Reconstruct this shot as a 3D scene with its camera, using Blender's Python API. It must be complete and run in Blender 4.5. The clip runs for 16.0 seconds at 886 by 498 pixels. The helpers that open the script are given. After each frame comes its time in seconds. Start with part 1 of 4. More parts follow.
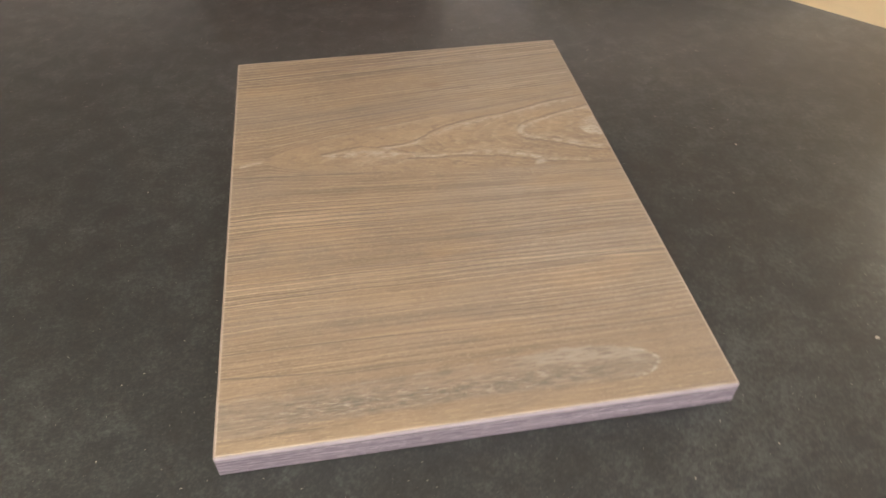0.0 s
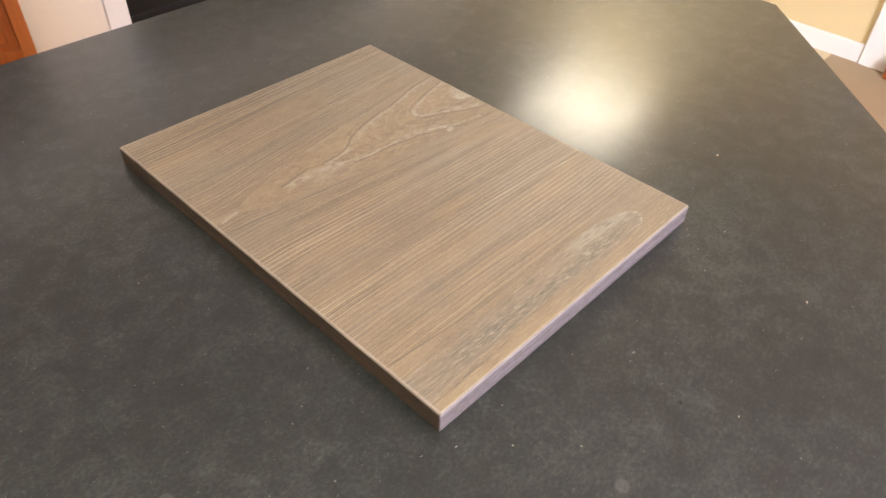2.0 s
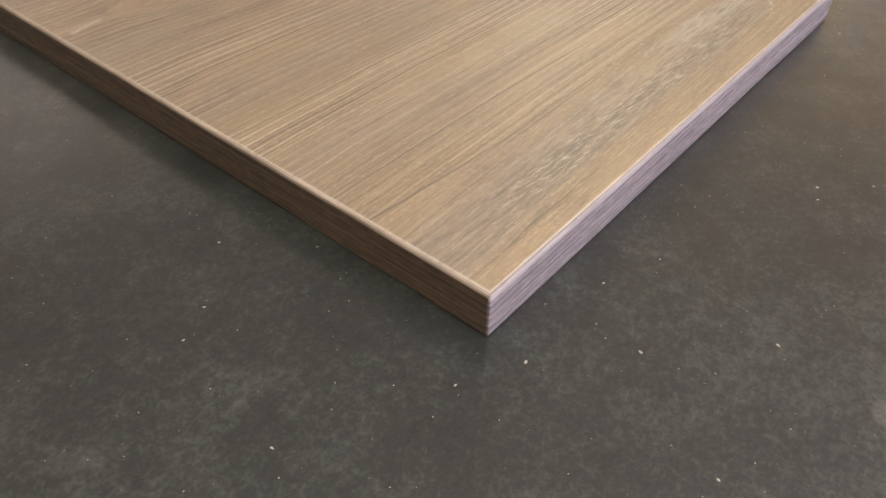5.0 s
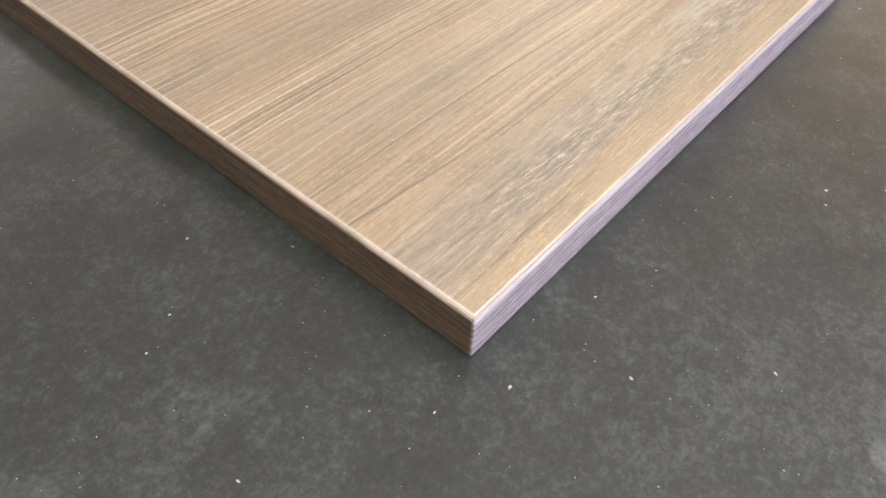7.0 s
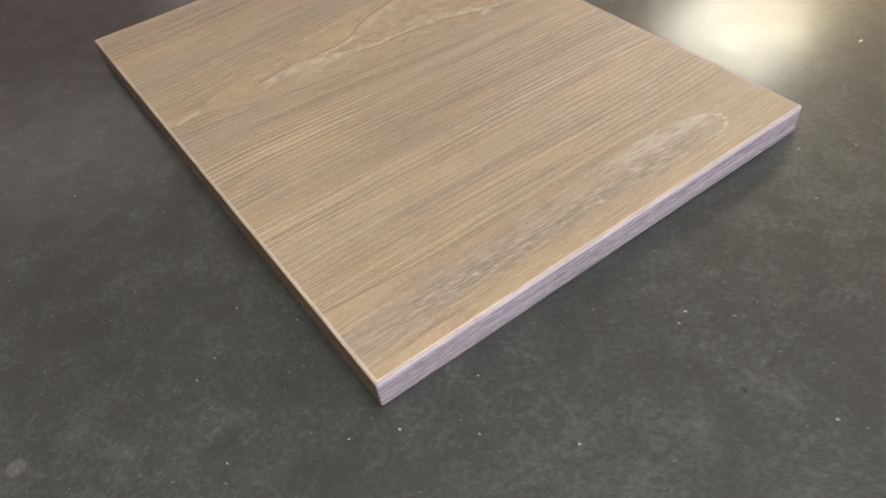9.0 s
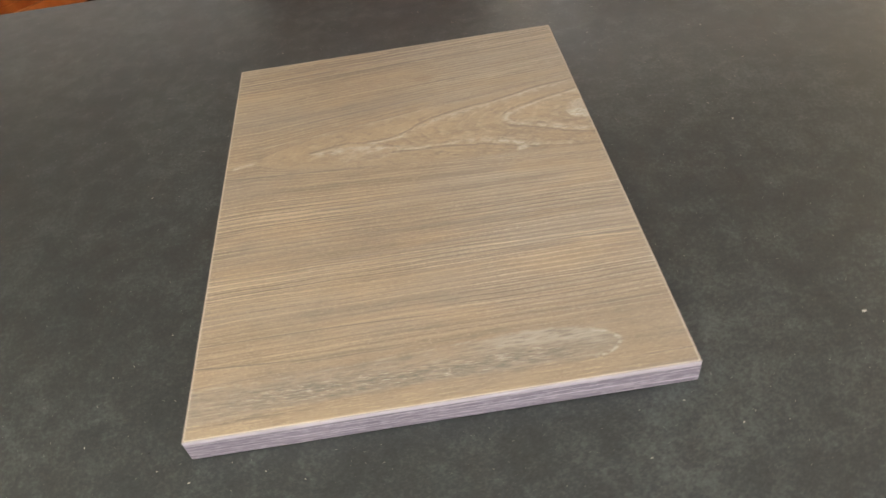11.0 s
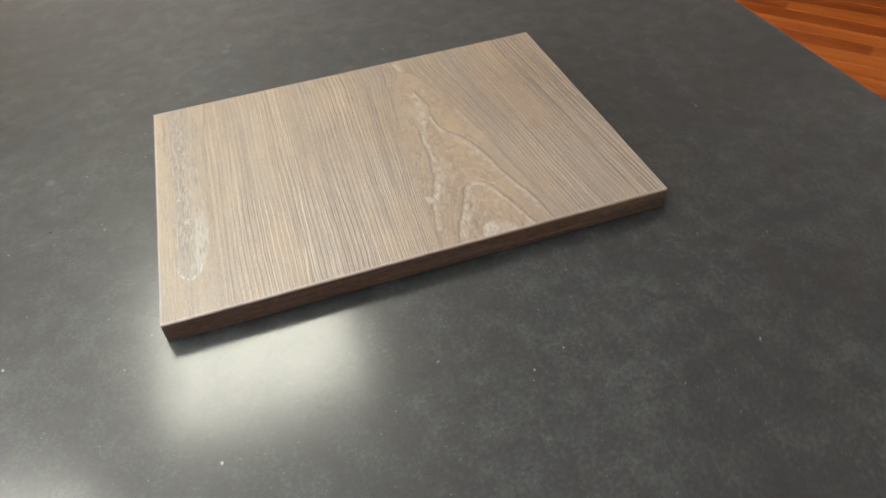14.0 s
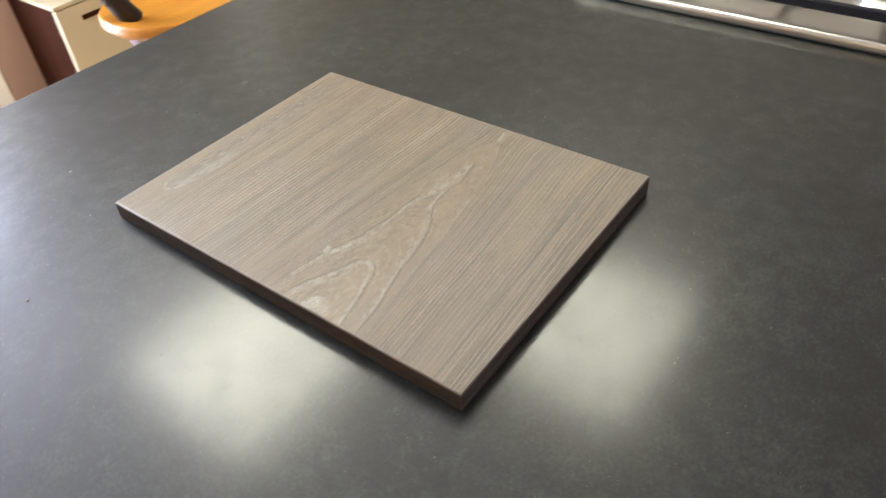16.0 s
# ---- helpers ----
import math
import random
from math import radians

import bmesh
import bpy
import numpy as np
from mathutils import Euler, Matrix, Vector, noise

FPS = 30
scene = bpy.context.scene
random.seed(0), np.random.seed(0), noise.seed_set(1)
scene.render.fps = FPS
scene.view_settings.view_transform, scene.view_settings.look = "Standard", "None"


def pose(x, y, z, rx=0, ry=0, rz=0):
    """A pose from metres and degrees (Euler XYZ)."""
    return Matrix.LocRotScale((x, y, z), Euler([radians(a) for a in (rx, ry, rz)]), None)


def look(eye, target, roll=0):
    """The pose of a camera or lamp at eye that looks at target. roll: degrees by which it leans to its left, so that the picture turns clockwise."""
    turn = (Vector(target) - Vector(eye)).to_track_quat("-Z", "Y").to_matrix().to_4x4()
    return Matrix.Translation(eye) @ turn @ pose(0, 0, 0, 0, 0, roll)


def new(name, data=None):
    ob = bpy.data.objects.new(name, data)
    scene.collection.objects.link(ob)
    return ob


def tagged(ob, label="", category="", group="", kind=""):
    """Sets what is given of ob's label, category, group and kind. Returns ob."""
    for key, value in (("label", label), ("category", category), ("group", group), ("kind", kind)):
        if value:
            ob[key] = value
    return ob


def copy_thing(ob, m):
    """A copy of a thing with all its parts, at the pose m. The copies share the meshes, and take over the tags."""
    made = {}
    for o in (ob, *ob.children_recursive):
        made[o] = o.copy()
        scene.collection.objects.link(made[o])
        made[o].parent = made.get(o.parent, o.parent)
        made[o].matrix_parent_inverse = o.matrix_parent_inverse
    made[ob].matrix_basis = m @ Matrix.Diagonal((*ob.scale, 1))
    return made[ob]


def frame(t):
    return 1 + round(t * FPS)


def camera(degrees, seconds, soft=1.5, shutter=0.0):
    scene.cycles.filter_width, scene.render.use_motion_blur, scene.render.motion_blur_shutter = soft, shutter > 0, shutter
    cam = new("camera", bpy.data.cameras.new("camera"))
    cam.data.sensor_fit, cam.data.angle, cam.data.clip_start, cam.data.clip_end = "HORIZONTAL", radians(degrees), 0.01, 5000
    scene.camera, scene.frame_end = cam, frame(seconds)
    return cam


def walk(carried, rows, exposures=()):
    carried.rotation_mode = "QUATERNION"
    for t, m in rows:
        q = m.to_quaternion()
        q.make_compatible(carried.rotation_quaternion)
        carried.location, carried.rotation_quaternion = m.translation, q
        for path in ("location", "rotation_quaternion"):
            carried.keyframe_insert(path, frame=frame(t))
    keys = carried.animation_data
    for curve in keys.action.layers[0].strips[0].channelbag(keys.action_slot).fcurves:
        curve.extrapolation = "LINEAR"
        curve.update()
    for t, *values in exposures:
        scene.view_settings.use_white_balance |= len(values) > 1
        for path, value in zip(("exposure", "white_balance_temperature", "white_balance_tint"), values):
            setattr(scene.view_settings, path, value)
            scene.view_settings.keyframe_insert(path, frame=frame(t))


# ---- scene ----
cam = camera(63.0, 16.0, soft=1.55, shutter=0.35)
PATH = [
    (0, (0.091, -0.218, 0.384), (0.33, 1.177, -1.03), 0.4),
    (0.5, (0.012, -0.268, 0.389), (0.528, 1.095, -0.981), 2.1),
    (1, (-0.066, -0.282, 0.41), (0.617, 1.025, -0.94), 2.5),
    (1.5, (-0.137, -0.222, 0.414), (0.735, 0.969, -0.936), 0.8),
    (2, (-0.202, -0.184, 0.406), (0.892, 0.829, -0.927), 2.1),
    (2.5, (-0.244, -0.176, 0.388), (0.904, 0.864, -0.877), 0.7),
    (3, (-0.234, -0.165, 0.345), (0.96, 0.909, -0.846), -0.9),
    (3.5, (-0.189, -0.123, 0.269), (0.98, 0.877, -1.009), 0.1),
    (4, (-0.155, -0.109, 0.23), (1.044, 0.909, -1.005), 0.2),
    (4.5, (-0.14, -0.105, 0.202), (1.052, 0.885, -1.063), 0.5),
    (5, (-0.126, -0.087, 0.177), (1.006, 0.866, -1.167), 0.5),
    (7.5, (-0.099, -0.069, 0.191), (0.926, 0.779, -1.302), 2.3),
    (8, (-0.096, -0.089, 0.23), (0.866, 0.821, -1.269), -0.6),
    (8.5, (-0.093, -0.126, 0.266), (0.761, 0.939, -1.196), -4.3),
    (9, (-0.064, -0.179, 0.295), (0.655, 1.008, -1.144), -7.3),
    (9.5, (-0.023, -0.24, 0.327), (0.569, 1.074, -1.059), -7.9),
    (12, (0.334, -0.236, 0.39), (-0.16, 1.091, -1.023), -5.8),
    (12.5, (0.414, -0.138, 0.384), (-0.352, 1.059, -1.023), -2.9),
    (13, (0.483, -0.059, 0.399), (-0.538, 0.887, -1.037), -4.5),
    (13.5, (0.619, 0.046, 0.402), (-0.642, 0.71, -1.001), -3.7),
    (14, (0.718, 0.123, 0.41), (-0.705, 0.464, -0.954), -5.9),
    (14.5, (0.698, 0.239, 0.398), (-0.801, 0.283, -0.925), -3.8),
    (15, (0.652, 0.353, 0.419), (-0.808, 0.068, -0.918), -3.2),
    (15.5, (0.611, 0.502, 0.419), (-0.736, -0.173, -0.897), -3.4),
    (16, (0.557, 0.617, 0.433), (-0.604, -0.344, -0.882), -4.6),
]
walk(cam, [(t, look(eye, target, roll)) for t, eye, target, roll in PATH],
     [(0.0, -0.13, 6700, 7), (2.0, 0.02, 6500, 8), (4.0, -0.03, 6450, 8), (5.0, -0.16, 6400, 8), (7.5, 0.44, 5880, 5), (8.0, 0.44, 5880, 5), (9.0, 0.03, 6100, 4), (9.5, 0.0, 6200, 2), (12.0, 0.03, 6250, -1), (12.5, -0.01, 6200, -2), (13.0, -0.02, 6050, -1), (13.5, 0.06, 5950, 1), (14.0, 0.05, 5850, 3), (15.0, -0.10, 5850, 3), (16.0, -0.46, 5960, 2)])

# ---- world, lamps ----
FLOOR, CEIL = -0.915, 1.53          # the worktop's surface is z = 0
world = bpy.data.worlds.new("world")
scene.world = world
world.use_nodes = True
sky = world.node_tree.nodes.new("ShaderNodeTexSky")
sky.sky_type, sky.sun_disc = "NISHITA", False
sky.sun_elevation, sky.sun_rotation = radians(40), radians(20)
world.node_tree.links.new(sky.outputs[0], world.node_tree.nodes["Background"].inputs[0])
world.node_tree.nodes["Background"].inputs[1].default_value = 0.12
scene.view_settings.exposure = 0.0


def area_lamp(name, m, sx, sy, power, colour):
    d = bpy.data.lights.new(name, "AREA")
    d.shape, d.size, d.size_y, d.energy, d.color = "RECTANGLE", sx, sy, power, colour
    ob = new(name, d)
    ob.matrix_world = m
    return ob


# daylight in the glass door's opening
area_lamp("daylight", look((0.36, -2.21, 0.21), (0.36, 0.0, 0.21)), 0.92, 1.94, 205, (0.84, 0.825, 1.0))

# ---- node helpers ----


class Nodes:
    """A small wrapper to write node trees as expressions."""

    def __init__(self, name):
        self.mat = bpy.data.materials.new(name)
        self.mat.use_nodes = True
        self.tree = self.mat.node_tree
        self.bsdf = self.tree.nodes["Principled BSDF"]
        self.coord = self.tree.nodes.new("ShaderNodeTexCoord").outputs["Object"]

    def plug(self, socket, v):
        if isinstance(v, bpy.types.NodeSocket):
            self.tree.links.new(v, socket)
        elif isinstance(v, (tuple, list)) and len(v) == 3 and socket.type == "RGBA":
            socket.default_value = (*v, 1)
        else:
            socket.default_value = v

    def math(self, op, a, b=0.0, c=0.0, clamp=False):
        n = self.tree.nodes.new("ShaderNodeMath")
        n.operation, n.use_clamp = op, clamp
        for i, v in enumerate((a, b, c)):
            self.plug(n.inputs[i], v)
        return n.outputs[0]

    def add(self, a, b): return self.math("ADD", a, b)
    def sub(self, a, b): return self.math("SUBTRACT", a, b)
    def mul(self, a, b): return self.math("MULTIPLY", a, b)

    def step(self, v, lo, hi, to0=0.0, to1=1.0):
        n = self.tree.nodes.new("ShaderNodeMapRange")
        n.interpolation_type = "SMOOTHSTEP"
        for i, q in enumerate((v, lo, hi, to0, to1)):
            self.plug(n.inputs[i], q)
        return n.outputs[0]

    def xyz(self, v=None):
        n = self.tree.nodes.new("ShaderNodeSeparateXYZ")
        self.plug(n.inputs[0], v or self.coord)
        return n.outputs[0], n.outputs[1], n.outputs[2]

    def vec(self, x, y, z=0.0):
        n = self.tree.nodes.new("ShaderNodeCombineXYZ")
        for i, v in enumerate((x, y, z)):
            self.plug(n.inputs[i], v)
        return n.outputs[0]

    def noise(self, v=None, scale=5.0, detail=3.0, rough=0.5, distort=0.0):
        n = self.tree.nodes.new("ShaderNodeTexNoise")
        self.plug(n.inputs["Vector"], v or self.coord)
        for k, q in (("Scale", scale), ("Detail", detail), ("Roughness", rough), ("Distortion", distort)):
            n.inputs[k].default_value = q
        return n.outputs[0]

    def mix(self, f, a, b):
        n = self.tree.nodes.new("ShaderNodeMix")
        n.data_type = "RGBA"
        self.plug(n.inputs[0], f)
        self.plug(n.inputs[6], a)
        self.plug(n.inputs[7], b)
        return n.outputs[2]

    def ramp(self, v, *stops):
        n = self.tree.nodes.new("ShaderNodeValToRGB")
        e = n.color_ramp.elements
        while len(e) < len(stops):
            e.new(0.5)
        for q, (p, c) in zip(e, stops):
            q.position, q.color = p, (*c, 1)
        self.plug(n.inputs[0], v)
        return n.outputs[0]

    def bump(self, h, strength=0.3, distance=0.001):
        n = self.tree.nodes.new("ShaderNodeBump")
        n.inputs["Strength"].default_value, n.inputs["Distance"].default_value = strength, distance
        self.plug(n.inputs["Height"], h)
        return n.outputs[0]

    def done(self, colour, rough=0.5, metal=0.0, normal=None, spec=0.5, coat=0.0, coat_rough=0.1):
        b = self.bsdf
        self.plug(b.inputs["Base Color"], colour)
        self.plug(b.inputs["Roughness"], rough)
        self.plug(b.inputs["Metallic"], metal)
        self.plug(b.inputs["Specular IOR Level"], spec)
        self.plug(b.inputs["Coat Weight"], coat)
        self.plug(b.inputs["Coat Roughness"], coat_rough)
        if normal:
            self.plug(b.inputs["Normal"], normal)
        return self.mat


def plain(name, colour, rough=0.5, metal=0.0, spread=0.12, scale=30.0, bump=0.1, spec=0.5):
    """Paint, metal, plastic: a colour with faint mottling and fine relief."""
    n = Nodes(name)
    f = n.noise(scale=scale, detail=4)
    g = n.noise(scale=scale / 8, detail=2)
    lo, hi = [tuple(c * k for c in colour) for k in (1 - spread, 1 + spread)]
    col = n.mix(n.mul(n.add(f, g), 0.5), lo, hi)
    return n.done(col, n.step(f, 0.3, 0.7, rough * 0.9, min(1, rough * 1.1)), metal, n.bump(f, bump), spec)


BW, BL, BT = 0.311, 0.419, 0.0195


def board_field(n):
    """The growth rings of the board's face: nested parabolas that open towards +x, and the height at which each ring leaves the -x edge."""
    x, y, z = n.xyz()
    w1 = n.sub(n.noise(n.vec(n.mul(x, 9), n.mul(y, 22)), 1.0, 3), 0.5)
    w2 = n.sub(n.noise(n.vec(n.mul(x, 40), n.mul(y, 90), 3.0), 1.0, 3), 0.5)
    yw = n.add(y, n.add(n.mul(w1, 0.0045), n.mul(w2, 0.0012)))
    u = n.sub(yw, n.add(0.262, n.mul(x, 0.025)))
    inside = n.sub(n.mul(n.math("MAXIMUM", n.sub(x, 0.03), 0.0), 0.0092), n.mul(u, u))
    far = n.math("SQRT", n.add(n.math("MAXIMUM", n.mul(inside, -1.0), 0.0), 0.00001))
    c = n.add(0.262, n.mul(n.math("SIGN", u), far))
    heart = n.step(inside, -0.0001, 0.0003)
    return x, y, yw, c, heart


def wood_face():
    """Brushed, greyed elm decor: straight ribbed grain, a pale-limed cathedral and a grey tongue by the front edge."""
    n = Nodes("brushed_wood_decor")
    x, y, yw, c, heart = board_field(n)

    def band(v, lo, hi, soft):
        return n.mul(n.step(v, lo - soft, lo + soft), n.step(v, hi + soft, hi - soft))

    def path(*pts):
        """A curve across the face: the y at which a figure lies, for each x."""
        node = n.tree.nodes.new("ShaderNodeFloatCurve")
        cv = node.mapping.curves[0]
        for i, (px, py) in enumerate(pts):
            q = (min(px / 0.32, 1.0), py / 0.42)
            if i in (0, len(pts) - 1):
                cv.points[0 if i == 0 else len(cv.points) - 1].location = q
            else:
                cv.points.new(*q)
        node.mapping.update()
        n.plug(node.inputs["Value"], n.math("DIVIDE", x, 0.32))
        return n.mul(node.outputs[0], 0.42)

    # noises at several scales
    breakup = n.noise(n.vec(n.mul(x, 90), n.mul(y, 200), 1.0), 1.0, 5, 0.75)
    wander = n.noise(n.vec(n.mul(x, 26), n.mul(y, 55), 40.0), 1.0, 3, 0.6)
    saw = n.noise(n.vec(n.mul(x, 240), n.mul(y, 420), 61.0), 1.0, 3, 0.7)
    lump = n.noise(n.vec(n.mul(x, 75), n.mul(y, 150), 71.0), 1.0, 5, 0.72, 0.5)
    fine_mid = n.noise(n.vec(n.mul(c, 190), n.mul(x, 3.0), 7.0), 1.0, 3, 0.65)
    fibre = n.noise(n.vec(n.mul(y, 1500), n.mul(x, 90), 5.0), 1.0, 2, 0.65)
    mottle = n.noise(n.vec(n.mul(x, 30), n.mul(y, 80), 9.0), 1.0, 4, 0.65)
    speck = n.noise(n.vec(n.mul(x, 330), n.mul(y, 560)), 1.0, 3, 0.7)
    broad = n.noise(n.vec(n.mul(c, 38), n.mul(x, 1.2)), 1.0, 2, 0.5)

    # broad bands of darker and lighter wood across the rings
    stops = ((0.000, .58), (0.030, .46), (0.047, .50), (0.066, .53), (0.076, .46), (0.090, .51), (0.112, .55), (0.126, .60), (0.139, .46),
             (0.156, .37), (0.170, .50), (0.188, .57), (0.206, .51), (0.222, .42), (0.240, .44), (0.256, .46), (0.278, .49), (0.298, .46),
             (0.313, .39), (0.330, .47), (0.358, .52), (0.376, .42), (0.388, .51), (0.398, .38), (0.411, .52))
    tint = n.ramp(n.math("DIVIDE", n.add(c, n.mul(n.sub(mottle, 0.5), 0.012)), 0.419), *[(p / 0.419, (v, v, v)) for p, v in stops])
    bands = n.xyz(tint)[0]
    bands = n.add(bands, n.mul(n.sub(0.50, bands), n.step(x, 0.10, 0.24, 0.0, 0.6)))
    tone = n.add(n.add(n.mul(broad, 0.12), n.mul(fine_mid, 0.28)), n.add(n.add(n.mul(fibre, 0.18), n.mul(mottle, 0.16)), n.mul(speck, 0.14)))
    tone = n.add(tone, n.mul(bands, 0.40))
    tone = n.sub(tone, 0.084)
    col = n.ramp(tone, (0.38, (0.086, 0.0685, 0.052)), (0.46, (0.138, 0.1045, 0.071)),
                 (0.53, (0.197, 0.1455, 0.092)), (0.62, (0.280, 0.209, 0.135)))

    def grooves(freq, seed, wobble):
        """Brushed lines along the rings: a pulse a period, each line of its own strength and length."""
        p = n.add(n.mul(c, freq), n.mul(n.noise(n.vec(n.mul(c, freq * 0.22), n.mul(x, 4), seed), 1.0, 1), wobble))
        cell = n.math("FLOOR", p)
        off_mid = n.math("ABSOLUTE", n.sub(n.math("FRACT", p), 0.5))
        own = n.noise(n.vec(n.mul(cell, 7.31), n.mul(x, 5), seed + 3), 1.0, 4, 0.7)
        return n.mul(n.step(off_mid, 0.15, 0.03), n.step(own, 0.38, 0.56)), n.mul(n.step(off_mid, 0.30, 0.48), n.step(own, 0.64, 0.44))

    # where the ribs stand out: by the -x edge, along the golden line, towards the +x edge, and on the far stripes
    rib = n.mul(band(c, 0.150, 0.212, 0.012), n.step(x, 0.17, 0.07, 0.35, 1.0))
    for more in (n.mul(band(c, 0.104, 0.134, 0.008), 0.9), n.mul(band(c, 0.070, 0.104, 0.010), 0.55),
                 n.mul(n.step(x, 0.10, 0.23), band(c, 0.060, 0.252, 0.012)), n.mul(n.step(x, 0.10, 0.22), n.step(c, 0.272, 0.284, 0.0, 0.95)),
                 n.mul(n.step(c, 0.362, 0.376), 0.9), 0.42):
        rib = n.math("MAXIMUM", rib, more)
    patch = n.step(n.noise(n.vec(n.mul(x, 7), n.mul(c, 26), 12.0), 1.0, 2), 0.34, 0.58, 0.55, 1.0)
    strength = n.mul(n.mul(n.mul(rib, patch), n.sub(1.0, n.mul(heart, 0.85))), n.step(y, 0.040, 0.056))
    bead = n.noise(n.vec(n.mul(x, 620), n.mul(y, 620), 81.0), 1.0, 3, 0.7)
    beads = n.step(bead, 0.38, 0.58, 0.30, 1.0)
    # towards +x paler and greyer: liming, plus sheen put into the colour
    limed = n.step(x, 0.10, 0.24)
    gold, dark = grooves(225, 2.0, 1.1)
    gold2, dark2 = grooves(440, 31.0, 1.5)
    # ribs' glints and grooves' shade painted into the colour, over the grain's own lines
    col = n.mix(n.mul(n.mul(gold, beads), n.mul(strength, n.add(0.62, n.mul(limed, 0.24)))), col, n.mix(limed, (0.56, 0.457, 0.320), (0.50, 0.440, 0.352)))
    col = n.mix(n.mul(dark, n.mul(strength, n.sub(0.94, n.mul(limed, 0.36)))), col, (0.056, 0.046, 0.038))
    col = n.mix(n.mul(n.mul(gold2, beads), n.mul(strength, n.add(0.50, n.mul(limed, 0.22)))), col, n.mix(limed, (0.53, 0.426, 0.296), (0.47, 0.412, 0.328)))
    col = n.mix(n.mul(dark2, n.mul(strength, n.sub(0.82, n.mul(limed, 0.34)))), col, (0.066, 0.054, 0.044))
    streak = n.step(n.noise(n.vec(n.mul(c, 95), n.mul(x, 2.2), 17.0), 1.0, 3, 0.6), 0.60, 0.70)
    col = n.mix(n.mul(n.mul(streak, n.sub(1.0, heart)), 0.36), col, (0.115, 0.096, 0.080))
    hair = n.step(n.noise(n.vec(n.mul(c, 300), n.mul(x, 4.0), 51.0), 1.0, 2, 0.5), 0.63, 0.70)
    col = n.mix(n.mul(n.mul(hair, n.sub(1.0, heart)), 0.65), col, (0.085, 0.068, 0.058))
    pores = n.step(n.noise(n.vec(n.mul(y, 1100), n.mul(x, 130), 15.0), 1.0, 1), 0.63, 0.71)
    col = n.mix(n.mul(pores, 0.40), col, (0.090, 0.070, 0.055))
    col = n.mix(n.mul(n.step(speck, 0.56, 0.70), 0.28), col, (0.42, 0.355, 0.275))
    # grey and amber casts in patches along the grain
    grey = n.step(n.noise(n.vec(n.mul(x, 7), n.mul(y, 20), 4.0), 1.0, 3), 0.42, 0.66)
    col = n.mix(n.add(n.mul(grey, 0.24), n.mul(limed, 0.16)), col, (0.192, 0.168, 0.142))
    amber = n.step(n.noise(n.vec(n.mul(x, 9), n.mul(c, 34), 24.0), 1.0, 3), 0.50, 0.68)
    col = n.mix(n.mul(amber, 0.20), col, (0.375, 0.255, 0.140))
    # bright golden ribs that run the whole length
    for pts, wide in ((((0, .1285), (.08, .1265), (.16, .1262), (.24, .1225), (.311, .1195)), 0.0011), (((0, .1215), (.1, .1195), (.2, .1195), (.311, .1130)), 0.0008)):
        line = n.step(n.math("ABSOLUTE", n.sub(n.add(yw, n.mul(n.sub(breakup, 0.5), 0.0010)), path(*pts))), wide, wide * 0.3)
        col = n.mix(n.mul(line, n.mul(n.step(fine_mid, 0.38, 0.58, 0.15, 0.65), n.step(x, 0.04, 0.12, 0.35, 1.0))), col, (0.50, 0.412, 0.285))

    # golden, mottled heart of the cathedral, drawn out towards -x
    core = n.math("MAXIMUM", heart, n.mul(band(c, 0.262, 0.286, 0.005), n.step(x, 0.17, 0.10, 0.0, 0.40)))
    core = n.mul(core, n.step(y, 0.31, 0.29))
    col = n.mix(n.mul(core, n.step(mottle, 0.35, 0.60, 0.08, 0.34)), col, (0.270, 0.190, 0.110))
    col = n.mix(n.mul(core, n.step(lump, 0.52, 0.64, 0.0, 0.30)), col, (0.37, 0.295, 0.195))
    col = n.mix(n.mul(core, n.step(lump, 0.47, 0.35, 0.0, 0.50)), col, (0.110, 0.084, 0.063))

    inner = n.math("FRACT", n.add(n.mul(n.sub(x, n.mul(n.math("MULTIPLY", n.sub(y, 0.270), n.sub(y, 0.270)), 55.0)), 62.0), n.mul(n.sub(lump, 0.5), 1.6)))
    broken = n.mul(n.mul(band(inner, 0.40, 0.62, 0.14), n.step(breakup, 0.42, 0.58)), n.mul(core, n.step(x, 0.12, 0.18)))
    col = n.mix(n.mul(broken, 0.40), col, (0.42, 0.355, 0.250))

    # pale liming in the open pores of the cathedral, with a shaded line on its outer side
    wob = n.add(n.add(n.mul(n.sub(breakup, 0.5), 0.0046), n.mul(n.sub(saw, 0.5), 0.0036)), n.mul(n.sub(wander, 0.5), 0.0040))
    yj = n.add(y, wob)
    xj = n.add(x, n.add(n.mul(n.sub(breakup, 0.5), 0.012), n.mul(n.sub(saw, 0.5), 0.008)))

    def stroke(curve, wide, x0, x1, side=0, soft=0.004):
        """A limed line; towards the heart (against its side) it breaks up and fades."""
        d = n.sub(yj, curve)
        on = band(x, x0, x1, soft)
        line = n.step(n.math("ABSOLUTE", d), wide, n.mul(wide, 0.25))
        if side:
            tail = n.mul(n.step(n.mul(d, side), n.mul(wide, 0.4), n.mul(wide, -0.2)), n.step(n.mul(d, side), n.mul(n.add(wide, 0.0016), -2.6), 0.0))
            line = n.math("MAXIMUM", line, n.mul(n.mul(tail, n.step(lump, 0.42, 0.60)), 0.62))
        return n.mul(line, on), d, on
    stem = path((0, .2625), (.07, .2630), (.09, .2628), (.11, .2605), (.13, .2570), (.15, .2520), (.311, .250))
    low = path((0, .252), (.13, .2535), (.16, .2500), (.195, .2485), (.217, .2465), (.234, .2410), (.252, .2335), (.27, .2285), (.311, .222))
